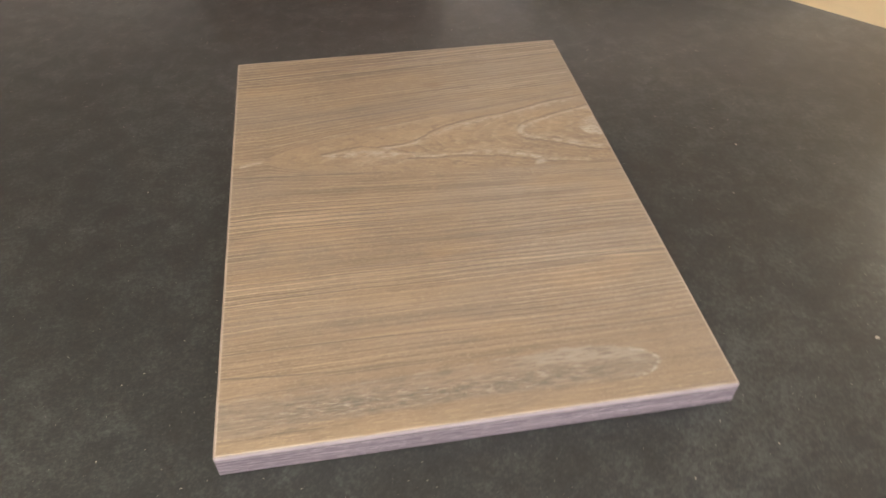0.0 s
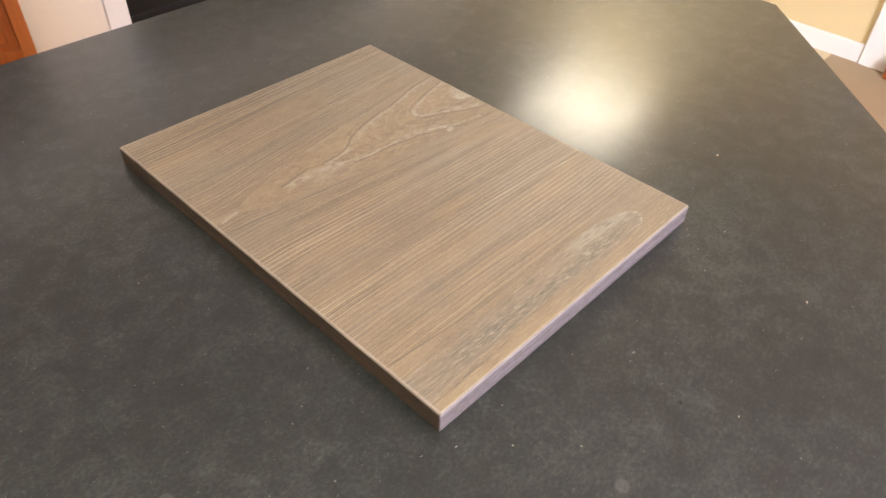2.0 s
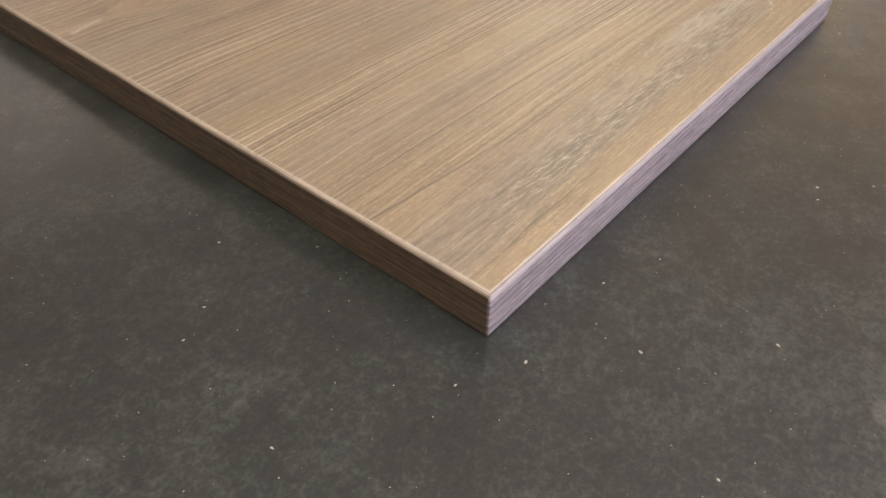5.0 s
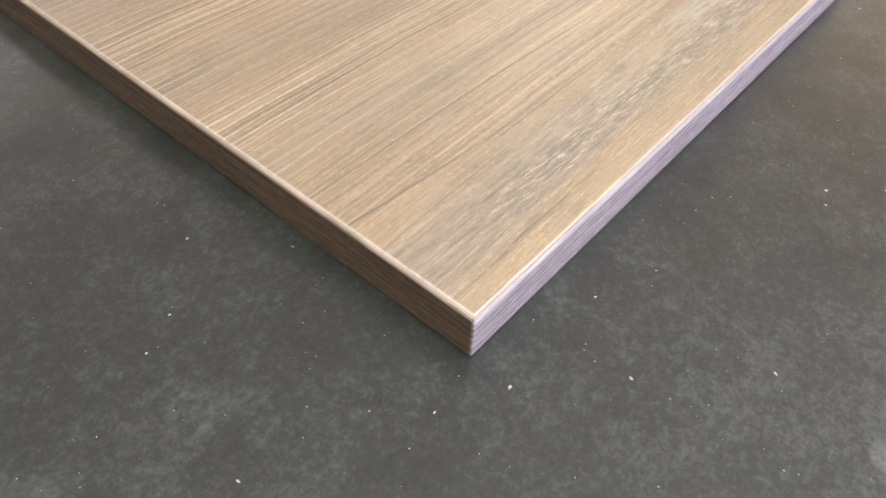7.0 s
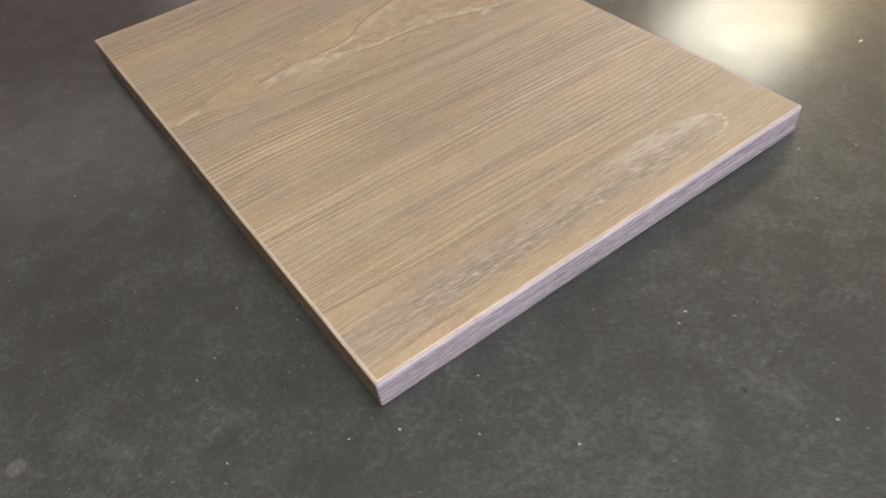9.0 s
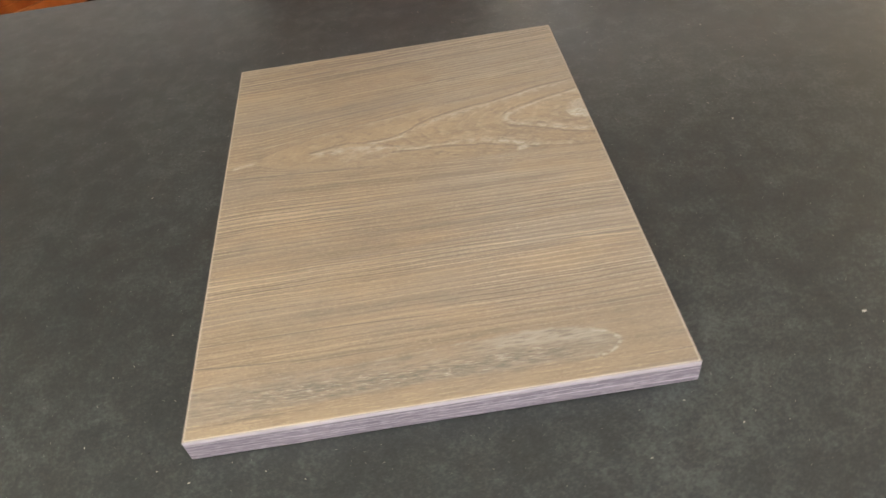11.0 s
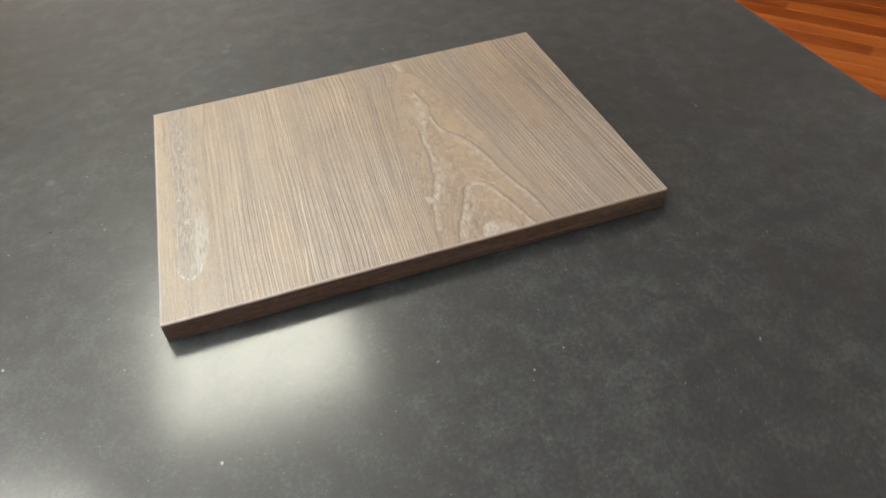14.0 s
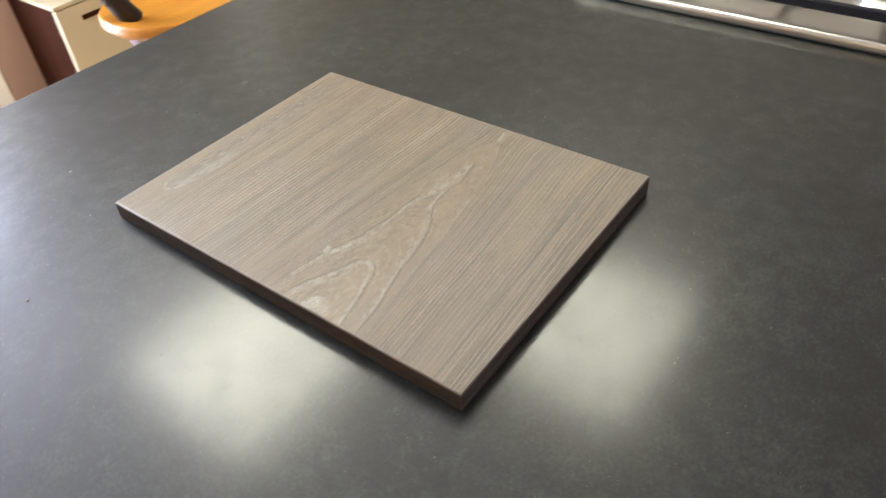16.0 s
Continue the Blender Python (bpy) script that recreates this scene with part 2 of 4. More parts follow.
    up = path((0, .2640), (.118, .2660), (.147, .2690), (.166, .2780), (.184, .2865), (.205, .2920), (.226, .2965), (.25, .3025), (.27, .3085), (.311, .3145))
    ring_up = path((0, .272), (.238, .2740), (.243, .2785), (.252, .2825), (.27, .2882), (.285, .2925), (.311, .2995))
    ring_low = path((0, .268), (.238, .2690), (.244, .2640), (.258, .2592), (.276, .2517), (.29, .2458), (.305, .2408), (.311, .239))
    outer = path((0, .2805), (.05, .2855), (.10, .2925), (.15, .3000), (.18, .3060), (.217, .3098), (.25, .3145), (.28, .3195), (.311, .3260))
    pale, seam = 0.0, 0.0
    for curve, wide, x0, x1, side, k in (
            (stem, n.mul(n.step(x, 0.066, 0.105, 0.0010, 0.0080), n.step(x, 0.155, 0.115, 0.30, 1.0)), 0.070, 0.150, 1, 0.95),
            (low, n.add(0.0017, n.mul(band(x, 0.195, 0.256, 0.012), 0.0026)), 0.140, 0.262, -1, 1.0),
            (low, 0.0012, 0.262, 0.320, -1, 0.55),
            (up, n.add(0.0017, n.mul(band(x, 0.165, 0.222, 0.012), 0.0017)), 0.120, 0.320, 1, 1.0),
            (ring_up, 0.0021, 0.240, 0.320, 1, 0.95), (ring_low, n.add(0.0027, n.mul(n.step(x, 0.25, 0.29), 0.0012)), 0.241, 0.320, -1, 1.0),
            (outer, 0.0009, 0.02, 0.30, 1, 0.42)):
        line, d, on = stroke(curve, wide, x0, x1, side)
        pale = n.math("MAXIMUM", pale, n.mul(line, k))
        beside = n.math("ABSOLUTE", n.sub(n.mul(d, side), n.add(wide, 0.0010)))
        seam = n.math("MAXIMUM", seam, n.mul(n.step(beside, 0.0016, 0.0003), n.mul(on, k)))
    bow = n.math("DIVIDE", n.sub(yj, 0.2720), 0.0085)
    cap = n.mul(band(n.sub(xj, n.mul(n.mul(bow, bow), 0.0070)), 0.2385, 0.2440, 0.0014), band(yj, 0.2620, 0.2815, 0.0020))
    dx, dy = n.math("DIVIDE", n.sub(xj, 0.312), 0.019), n.math("DIVIDE", n.sub(yj, 0.2700), 0.0145)
    blob = n.step(n.add(n.mul(dx, dx), n.mul(dy, dy)), 1.10, 0.80)
    hook = n.mul(band(xj, 0.2440, 0.2530, 0.0015), band(yj, 0.2265, 0.2350, 0.0015))
    dash, _, _ = stroke(path((0, .2570), (.012, .2605), (.03, .2640), (.311, .30)), 0.0024, 0.006, 0.026)
    pale = n.math("MAXIMUM", pale, n.math("MAXIMUM", n.math("MAXIMUM", cap, n.mul(blob, 1.15)), n.math("MAXIMUM", n.mul(hook, 0.8), n.mul(dash, 0.75))))
    keep = n.mul(n.step(breakup, 0.40, 0.57, 0.08, 1.0), n.step(n.add(n.mul(saw, 0.6), n.mul(fibre, 0.4)), 0.36, 0.56, 0.30, 1.0))
    col = n.mix(n.mul(n.mul(seam, n.step(breakup, 0.32, 0.52)), 0.68), col, (0.098, 0.076, 0.058))
    col = n.mix(n.mul(n.mul(pale, keep), n.step(wander, 0.34, 0.62, 0.50, 0.95)), col, (0.405, 0.372, 0.315))
    pits = n.mul(n.mul(pale, n.step(saw, 0.40, 0.32)), 0.55)
    col = n.mix(pits, col, (0.120, 0.098, 0.078))

    # mottled grey tongue by the front edge, closed by a pale hook
    yf = n.add(y, n.mul(n.sub(wander, 0.5), 0.003))
    top = path((0, .0360), (.08, .0362), (.13, .0385), (.17, .0405), (.21, .0428), (.24, .0405), (.262, .0340), (.272, .0265), (.311, .0245))
    foot = path((0, .0080), (.05, .0115), (.13, .0140), (.18, .0150), (.22, .0135), (.25, .0140), (.264, .0180), (.272, .0250), (.311, .0245))
    into = n.math("MINIMUM", n.sub(top, yf), n.sub(yf, foot))
    tongue = n.step(n.add(into, n.mul(n.sub(breakup, 0.5), 0.004)), -0.0006, 0.0030)
    flecks = n.noise(n.vec(n.mul(x, 62), n.mul(yf, 620), 6.0), 1.0, 5, 0.72)
    col = n.mix(n.mul(tongue, 0.30), col, (0.175, 0.158, 0.136))
    col = n.mix(n.mul(n.mul(tongue, n.step(flecks, 0.54, 0.65)), 0.30), col, (0.36, 0.342, 0.302))
    col = n.mix(n.mul(n.mul(tongue, n.step(flecks, 0.49, 0.38)), 0.52), col, (0.082, 0.073, 0.064))
    dashes = n.noise(n.vec(n.mul(x, 95), n.mul(n.add(yf, n.mul(x, 0.06)), 900), 16.0), 1.0, 5, 0.75, 0.4)
    lane = n.mul(band(yf, 0.0165, 0.0290, 0.0030), band(x, 0.035, 0.235, 0.025))
    col = n.mix(n.mul(lane, n.step(dashes, 0.51, 0.42, 0.0, 0.68)), col, (0.080, 0.074, 0.066))
    col = n.mix(n.mul(lane, n.step(dashes, 0.56, 0.63, 0.0, 0.66)), col, (0.42, 0.395, 0.345))
    fill = n.mul(band(x, 0.185, 0.262, 0.016), n.mul(n.step(n.sub(top, yf), 0.0, 0.0015), n.step(n.sub(top, yf), 0.0150, 0.0080)))
    fill = n.mul(fill, n.step(flecks, 0.40, 0.56, 0.15, 1.0))
    col = n.mix(n.mul(fill, 0.42), col, (0.350, 0.330, 0.284))
    rim = n.math("MAXIMUM", n.mul(n.step(n.math("ABSOLUTE", n.sub(yf, top)), 0.0010, 0.0003), n.step(x, 0.27, 0.255, 0.0, 0.40)),
                 n.mul(n.step(n.math("ABSOLUTE", n.sub(into, 0.0014)), 0.0022, 0.0008), band(x, 0.252, 0.274, 0.004)))
    col = n.mix(n.mul(rim, n.step(breakup, 0.42, 0.60, 0.0, 0.70)), col, (0.380, 0.362, 0.316))
    # amber strip between the tongue and the front edge
    col = n.mix(n.mul(n.mul(n.step(n.sub(foot, yf), -0.0005, 0.0020), n.step(mottle, 0.3, 0.6, 0.05, 0.30)), n.step(x, 0.30, 0.24)), col, (0.255, 0.190, 0.118))

    strip = n.mul(n.step(y, 0.020, 0.013), n.step(n.noise(n.vec(n.mul(x, 42), n.mul(n.sub(y, n.mul(x, 0.015)), 900), 26.0), 1.0, 3, 0.65), 0.54, 0.62))
    col = n.mix(n.mul(strip, n.mul(beads, 0.42)), col, (0.46, 0.360, 0.225))
    # dark hairline cracks
    for pts, wide, x1 in ((((0, .2455), (.03, .2425), (.06, .2400), (.10, .2362), (.15, .2310), (.311, .22)), 0.0009, 0.11),
                          (((0, .0530), (.03, .0505), (.065, .0480), (.311, .03)), 0.0008, 0.065), (((0, .0705), (.1, .0700), (.2, .0660), (.311, .063)), 0.0006, 0.16),
                          (((0, .3818), (.15, .3870), (.311, .3932)), 0.0008, 0.40), (((0, .3878), (.15, .3985), (.311, .4105)), 0.0009, 0.40)):
        gap = n.math("ABSOLUTE", n.sub(n.add(y, n.mul(n.sub(breakup, 0.5), 0.0012)), path(*pts)))
        crack = n.mul(n.step(gap, wide, wide * 0.3), n.step(x, x1 + 0.03, x1 - 0.03))
        col = n.mix(n.mul(crack, 0.75), col, (0.080, 0.067, 0.057))
    # pale arris round the face
    rim_gap = n.math("MINIMUM", n.math("MINIMUM", x, n.sub(BW, x)), n.math("MINIMUM", y, n.sub(BL, y)))
    col = n.mix(n.mul(n.step(rim_gap, 0.0022, 0.0011), n.step(breakup, 0.30, 0.55, 0.25, 0.70)), col, (0.40, 0.345, 0.285))
    # brown pin-knot spot
    kx, ky = n.sub(x, 0.178), n.mul(n.sub(y, 0.354), 1.8)
    spot = n.step(n.math("SQRT", n.add(n.mul(kx, kx), n.mul(ky, ky))), 0.013, 0.002)
    col = n.mix(n.mul(spot, 0.45), col, (0.150, 0.092, 0.056))
    relief = n.add(n.mul(n.sub(n.add(gold, n.mul(gold2, 0.5)), n.add(dark, n.mul(dark2, 0.5))), n.mul(0.55, strength)), n.add(n.mul(speck, 0.32), n.mul(fibre, 0.30)))
    relief = n.add(relief, n.sub(n.mul(n.mul(pale, keep), 0.25), n.mul(seam, 0.25)))
    rough = n.sub(n.step(n.add(fibre, fine_mid), 0.7, 1.3, 0.50, 0.39), n.math("MAXIMUM", n.mul(n.mul(gold, strength), 0.09), n.mul(n.mul(pale, keep), 0.16)))
    return n.done(col, rough, 0.0, n.bump(relief, 0.50, 0.0005), 0.95)


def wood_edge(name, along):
    """Edge foil of the same decor, its grain along the edge; each side's light or shade is in its colour."""
    n = Nodes(name)
    x, y, z = n.xyz()
    s = x if along == "x" else y
    band = n.noise(n.vec(n.mul(s, 3), n.mul(z, 240), 1.0), 1.0, 3, 0.6)
    fine = n.noise(n.vec(n.mul(s, 14), n.mul(z, 900), 4.0), 1.0, 2, 0.6)
    mot = n.noise(n.vec(n.mul(s, 30), n.mul(z, 60), 8.0), 1.0, 3, 0.6)
    tone = n.add(n.mul(band, 0.55), n.add(n.mul(fine, 0.3), n.mul(mot, 0.15)))
    # daylight's mauve on x edges and shade on y edges are put into colour
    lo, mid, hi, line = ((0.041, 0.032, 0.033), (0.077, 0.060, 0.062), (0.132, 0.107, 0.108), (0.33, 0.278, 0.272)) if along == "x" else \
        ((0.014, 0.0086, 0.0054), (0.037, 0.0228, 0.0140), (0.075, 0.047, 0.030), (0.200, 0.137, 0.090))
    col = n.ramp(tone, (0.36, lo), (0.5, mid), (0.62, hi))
    p = n.add(n.mul(z, 330), n.mul(n.noise(n.vec(n.mul(s, 5), n.mul(z, 70), 13.0), 1.0, 2), 3.0))
    own = n.noise(n.vec(n.mul(n.math("FLOOR", p), 5.7), n.mul(s, 7), 2.0), 1.0, 3, 0.7)
    ridge = n.mul(n.step(n.math("ABSOLUTE", n.sub(n.math("FRACT", p), 0.5)), 0.16, 0.06), n.step(own, 0.38, 0.56))
    dash = n.noise(n.vec(n.mul(s, 120), n.mul(z, 520), 21.0), 1.0, 3, 0.65)
    col = n.mix(n.step(dash, 0.45, 0.65, 0.0, 0.22), col, line)
    col = n.mix(n.mul(ridge, 0.44 if along == "x" else 0.30), col, line)
    # paler towards the top of the band
    pale_top = n.mul(n.step(z, *((0.0158, 0.0172) if along == "x" else (0.0172, 0.0184))), n.step(mot, 0.3, 0.6, 0.6, 1.0))
    col = n.mix(n.mul(pale_top, 0.7), col, (0.27, 0.232, 0.208) if along == "x" else (0.36, 0.295, 0.240))
    return n.done(col, 0.62, 0.0, n.bump(n.add(n.mul(ridge, 0.6), n.mul(fine, 0.6)), 0.5, 0.0004), 0.5)


def slate():
    """Honed charcoal stone: dark body with cloudy patches, pale wispy smudges, fine grain and faint dried drips under a thin sealer."""
    n = Nodes("honed_charcoal_stone")
    x, y, z = n.xyz()
    cloud = n.noise(scale=5.0, detail=4, rough=0.55, distort=0.6)
    blot = n.noise(scale=38, detail=6, rough=0.68, distort=0.4)
    grain = n.noise(scale=700, detail=3, rough=0.7)
    curd = n.noise(scale=290, detail=4, rough=0.72, distort=0.2)
    turn = n.noise(scale=3.0, detail=1)
    p, q = n.add(n.mul(x, 0.8), n.mul(y, 0.6)), n.sub(n.mul(y, 0.8), n.mul(x, 0.6))
    wisp = n.noise(n.vec(n.mul(p, 80), n.mul(q, 200), n.mul(turn, 3.0)), 1.0, 5, 0.72, 0.6)
    wisp2 = n.noise(n.vec(n.mul(p, 210), n.mul(q, 95), n.add(n.mul(turn, 3.0), 9.0)), 1.0, 5, 0.72, 0.6)
    smear = n.mul(n.math("MAXIMUM", n.step(wisp, 0.52, 0.70), n.step(wisp2, 0.54, 0.72)), n.step(n.add(n.mul(blot, 0.6), n.mul(cloud, 0.4)), 0.42, 0.60))
    tone = n.add(n.add(n.mul(cloud, 0.18), n.mul(blot, 0.28)), n.add(n.mul(grain, 0.22), n.mul(curd, 0.32)))
    col = n.ramp(tone, (0.39, (0.0070, 0.0084, 0.0074)), (0.50, (0.0181, 0.0209, 0.0186)), (0.61, (0.0482, 0.0540, 0.0486)))
    col = n.mix(n.mul(smear, n.step(curd, 0.35, 0.62, 0.06, 0.42)), col, (0.076, 0.079, 0.074))
    for sx, sy, rad in ((0.053, -0.107, 0.0050), (-0.151, 0.083, 0.0048), (-0.165, 0.088, 0.0035), (-0.097, -0.040, 0.003)):
        dx, dy = n.sub(x, sx), n.sub(y, sy)
        ring = n.step(n.math("SQRT", n.add(n.mul(dx, dx), n.mul(dy, dy))), rad * 1.15, rad * 0.75)
        col = n.mix(n.mul(ring, n.step(grain, 0.2, 0.7, 0.10, 0.32)), col, (0.17, 0.165, 0.155))
    n.plug(n.bsdf.inputs["Coat Normal"], n.bump(n.noise(scale=60, detail=2, rough=0.5), 0.4, 0.0002))
    # a sealed stone: soft sheen of the body under a thin smoother sealer, dulled where it is smeared
    wear = n.add(n.mul(curd, 0.35), n.add(n.mul(blot, 0.40), n.mul(cloud, 0.25)))
    seal = n.sub(n.step(wear, 0.40, 0.60, 0.96, 0.74), n.mul(smear, 0.12))
    gloss = n.add(n.step(n.add(n.mul(curd, 0.6), n.mul(blot, 0.4)), 0.36, 0.62, 0.165, 0.195), n.mul(smear, 0.02))
    return n.done(col, n.step(curd, 0.3, 0.7, 0.42, 0.50), 0.0, None, 0.43, seal, gloss)


def streaked(name, dark, light, freq, axis="x", rough=0.35, bump=0.15, spec=0.5):
    """Varnished solid wood with streaks along one axis."""
    n = Nodes(name)
    x, y, z = n.xyz()
    info = n.tree.nodes.new("ShaderNodeObjectInfo").outputs["Random"]
    s, a, b = {"x": (x, y, z), "y": (y, x, z), "z": (z, x, y)}[axis]
    v = n.noise(n.vec(n.mul(s, freq * 0.05), n.add(n.mul(a, freq), n.mul(info, 40)), n.mul(b, freq)), 1.0, 4, 0.6, 0.3)
    w = n.noise(n.vec(n.mul(s, freq * 0.6), n.mul(a, freq * 9), n.mul(b, freq * 9)), 1.0, 2)
    tone = n.add(n.add(n.mul(v, 0.75), n.mul(w, 0.15)), n.mul(n.sub(info, 0.4), 0.25))
    return n.done(n.ramp(tone, (0.32, dark), (0.62, light)), rough, 0.0, n.bump(w, bump, 0.0005), spec)


M = {
    "face": wood_face(), "edge_x": wood_edge("wood_edge_along_x", "x"), "edge_y_shaded": wood_edge("wood_edge_along_y_shaded", "y"),
    "stone": slate(),
    "core": plain("chipboard_core", (0.30, 0.22, 0.15), 0.8, scale=300),
    "steel": plain("brushed_steel", (0.80, 0.77, 0.70), 0.34, 1.0, 0.03, 60, 0.0),
    "iron": plain("black_cast_iron", (0.009, 0.010, 0.016), 0.55, 0.0, 0.3, 200, 0.4, 0.3),
    "cream": plain("cream_paint", (0.58, 0.50, 0.33), 0.45, spread=0.06, scale=12),
    "wall_cream": plain("cream_wall_paint", (0.90, 0.83, 0.70), 0.75, spread=0.03, scale=60),
    "wall_tan": plain("tan_wall_paint", (0.36, 0.28, 0.19), 0.75, spread=0.04, scale=60),
    "wall_beige": plain("beige_wall_paint", (0.74, 0.61, 0.34), 0.75, spread=0.04, scale=60),
    "wall_pale": plain("pale_wall_paint", (0.70, 0.64, 0.56), 0.75, spread=0.04, scale=60),
    "white": plain("white_gloss_trim", (0.88, 0.87, 0.84), 0.4, spread=0.03, scale=20),
    "pink": plain("pinkish_beige_casing", (0.42, 0.29, 0.23), 0.5, spread=0.05, scale=20),
    "ceiling": plain("ceiling_paint", (0.52, 0.49, 0.45), 0.85, spread=0.03, scale=80),
    "carpet_tan": plain("tan_floor", (0.38, 0.29, 0.19), 0.85, spread=0.15, scale=70, bump=0.4),
    "carpet_beige": plain("beige_carpet", (0.66, 0.56, 0.38), 0.9, spread=0.10, scale=160, bump=0.5),
    "carpet_dark": plain("dark_carpet", (0.020, 0.016, 0.014), 0.95, spread=0.3, scale=240, bump=0.6),
    "plastic": plain("black_plastic", (0.012, 0.012, 0.013), 0.4, spread=0.2, scale=90),
    "plank": streaked("tigerwood_plank", (0.27, 0.060, 0.012), (0.66, 0.220, 0.042), 14, "x", 0.28),
    "cherry": streaked("cherry_door", (0.32, 0.084, 0.017), (0.57, 0.200, 0.052), 16, "z", 0.35),
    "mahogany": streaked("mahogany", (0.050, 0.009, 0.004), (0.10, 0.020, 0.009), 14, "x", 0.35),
    "dark_wood": streaked("dark_stained_wood", (0.030, 0.0085, 0.0035), (0.056, 0.017, 0.0075), 12, "z", 0.7, spec=0.08),
    "stool": streaked("honey_oak", (0.36, 0.145, 0.014), (0.52, 0.235, 0.026), 12, "x", 0.38),
    "fieldstone": plain("fieldstone", (0.64, 0.58, 0.45), 0.85, spread=0.6, scale=24, bump=0.8),
    "mortar": plain("mortar", (0.50, 0.44, 0.34), 0.95, spread=0.2, scale=120, bump=0.5),
    "crumb": plain("pale_crumb", (0.36, 0.33, 0.28), 0.7, spread=0.25, scale=900),
    "grit": plain("dark_grit", (0.015, 0.014, 0.013), 0.8, spread=0.2, scale=900),
}


def glow(name, colour, strength):
    m = bpy.data.materials.new(name)
    m.use_nodes = True
    b = m.node_tree.nodes["Principled BSDF"]
    b.inputs["Base Color"].default_value = (0.8, 0.8, 0.8, 1)
    b.inputs["Emission Color"].default_value = (*colour, 1)
    b.inputs["Emission Strength"].default_value = strength
    return m


def glass(name):
    m = bpy.data.materials.new(name)
    m.use_nodes = True
    b = m.node_tree.nodes["Principled BSDF"]
    b.inputs["Base Color"].default_value = (0.95, 0.98, 0.97, 1)
    b.inputs["Roughness"].default_value = 0.02
    b.inputs["Transmission Weight"].default_value = 1.0
    b.inputs["IOR"].default_value = 1.45
    return m


M["glass"] = glass("window_glass")

# ---- mesh helpers ----


def box(bm, x0, x1, y0, y1, z0, z1, bevel=0.0, segs=2):
    """Add a box, its edges rounded, to bm."""
    r = bmesh.ops.create_cube(bm, size=1.0, matrix=Matrix.LocRotScale(((x0 + x1) / 2, (y0 + y1) / 2, (z0 + z1) / 2), None, (x1 - x0, y1 - y0, z1 - z0)))
    if bevel:
        vs = set(r["verts"])
        es = [e for e in bm.edges if e.verts[0] in vs and e.verts[1] in vs]
        bmesh.ops.bevel(bm, geom=es, offset=bevel, segments=segs, affect="EDGES", profile=0.5)
    return bm


def boxed(*a, **k):
    return box(bmesh.new(), *a, **k)


def rod(bm, a, b, r0, r1=None, seg=12):
    """A tapered round bar from a to b."""
    a, b = Vector(a), Vector(b)
    m = Matrix.Translation((a + b) / 2) @ (b - a).to_track_quat("Z", "Y").to_matrix().to_4x4()
    bmesh.ops.create_cone(bm, cap_ends=True, segments=seg, radius1=r0, radius2=r0 if r1 is None else r1, depth=(b - a).length, matrix=m)
    return bm


def lathe(bm, profile, seg=40, centre=(0, 0)):
    """Turn a list of (radius, z) round a vertical axis."""
    rings = [[bm.verts.new((centre[0] + r * math.cos(2 * math.pi * i / seg), centre[1] + r * math.sin(2 * math.pi * i / seg), z)) for i in range(seg)] for r, z in profile]
    for p, q in zip(rings, rings[1:]):
        for i in range(seg):
            bm.faces.new((p[i], p[(i + 1) % seg], q[(i + 1) % seg], q[i]))
    bm.faces.new(rings[0][::-1])
    bm.faces.new(rings[-1])
    return bm


def prism(bm, outline, z0, z1, bevel=0.0, segs=3):
    """A flat slab with a polygonal outline."""
    vs = [bm.verts.new((x, y, z0)) for x, y in outline]
    f = bm.faces.new(vs)
    up = bmesh.ops.extrude_face_region(bm, geom=[f])
    bmesh.ops.translate(bm, vec=(0, 0, z1 - z0), verts=[v for v in up["geom"] if isinstance(v, bmesh.types.BMVert)])
    bmesh.ops.recalc_face_normals(bm, faces=bm.faces)
    if bevel:
        es = [e for e in bm.edges if abs(e.verts[0].co.z - e.verts[1].co.z) < 1e-6]
        bmesh.ops.bevel(bm, geom=es, offset=bevel, segments=segs, affect="EDGES", profile=0.5)
    return bm


def mesh_of(name, bm, mat, smooth=True):
    me = bpy.data.meshes.new(name)
    bmesh.ops.recalc_face_normals(bm, faces=bm.faces)
    bm.to_mesh(me)
    bm.free()
    me.materials.append(mat)
    if smooth:
        me.set_sharp_from_angle(angle=radians(38))
        for p in me.polygons:      # broad level faces stay flat, roundings smooth
            p.use_smooth = max(abs(q) for q in p.normal) < 0.9999
    return me


def part(name, bm, mat, parent=None, label="", smooth=True):
    ob = new(name, mesh_of(name, bm, mat, smooth))
    ob.parent = parent
    return tagged(ob, label) if label else ob


def thing(name, m, label, category, group="", kind=""):
    ob = new(name)
    ob.empty_display_size = 0.05
    ob.matrix_world = m
    return tagged(ob, label, category, group, kind)


def structure(name, bm, mat, label="", category=""):
    return tagged(part(name, bm, mat), label, category, kind="structure")


# ---- the room ----
X0, X1, Y0, Y1 = -3.4, 2.88, -2.25, 2.60
structure("floor", boxed(X0, X1, Y0, 0.55, FLOOR - 0.1, FLOOR), M["carpet_tan"], "tan carpeted floor of the room round the island", "floor")
YN = 3.5                            # back of the kitchen recess
structure("floor_carpet", boxed(1.30, X1, 0.55, Y1, FLOOR - 0.1, FLOOR), M["carpet_beige"], "light beige carpet before the office doorway", "floor")
w = boxed(X0, 1.30, 0.55, Y1, FLOOR - 0.1, FLOOR - 0.012)
box(w, X0, -0.26, Y1, YN, FLOOR - 0.1, FLOOR - 0.012)
sub_floor = structure("floor_planked", w, M["dark_wood"], "orange-red tigerwood strip floor in the kitchen", "floor")
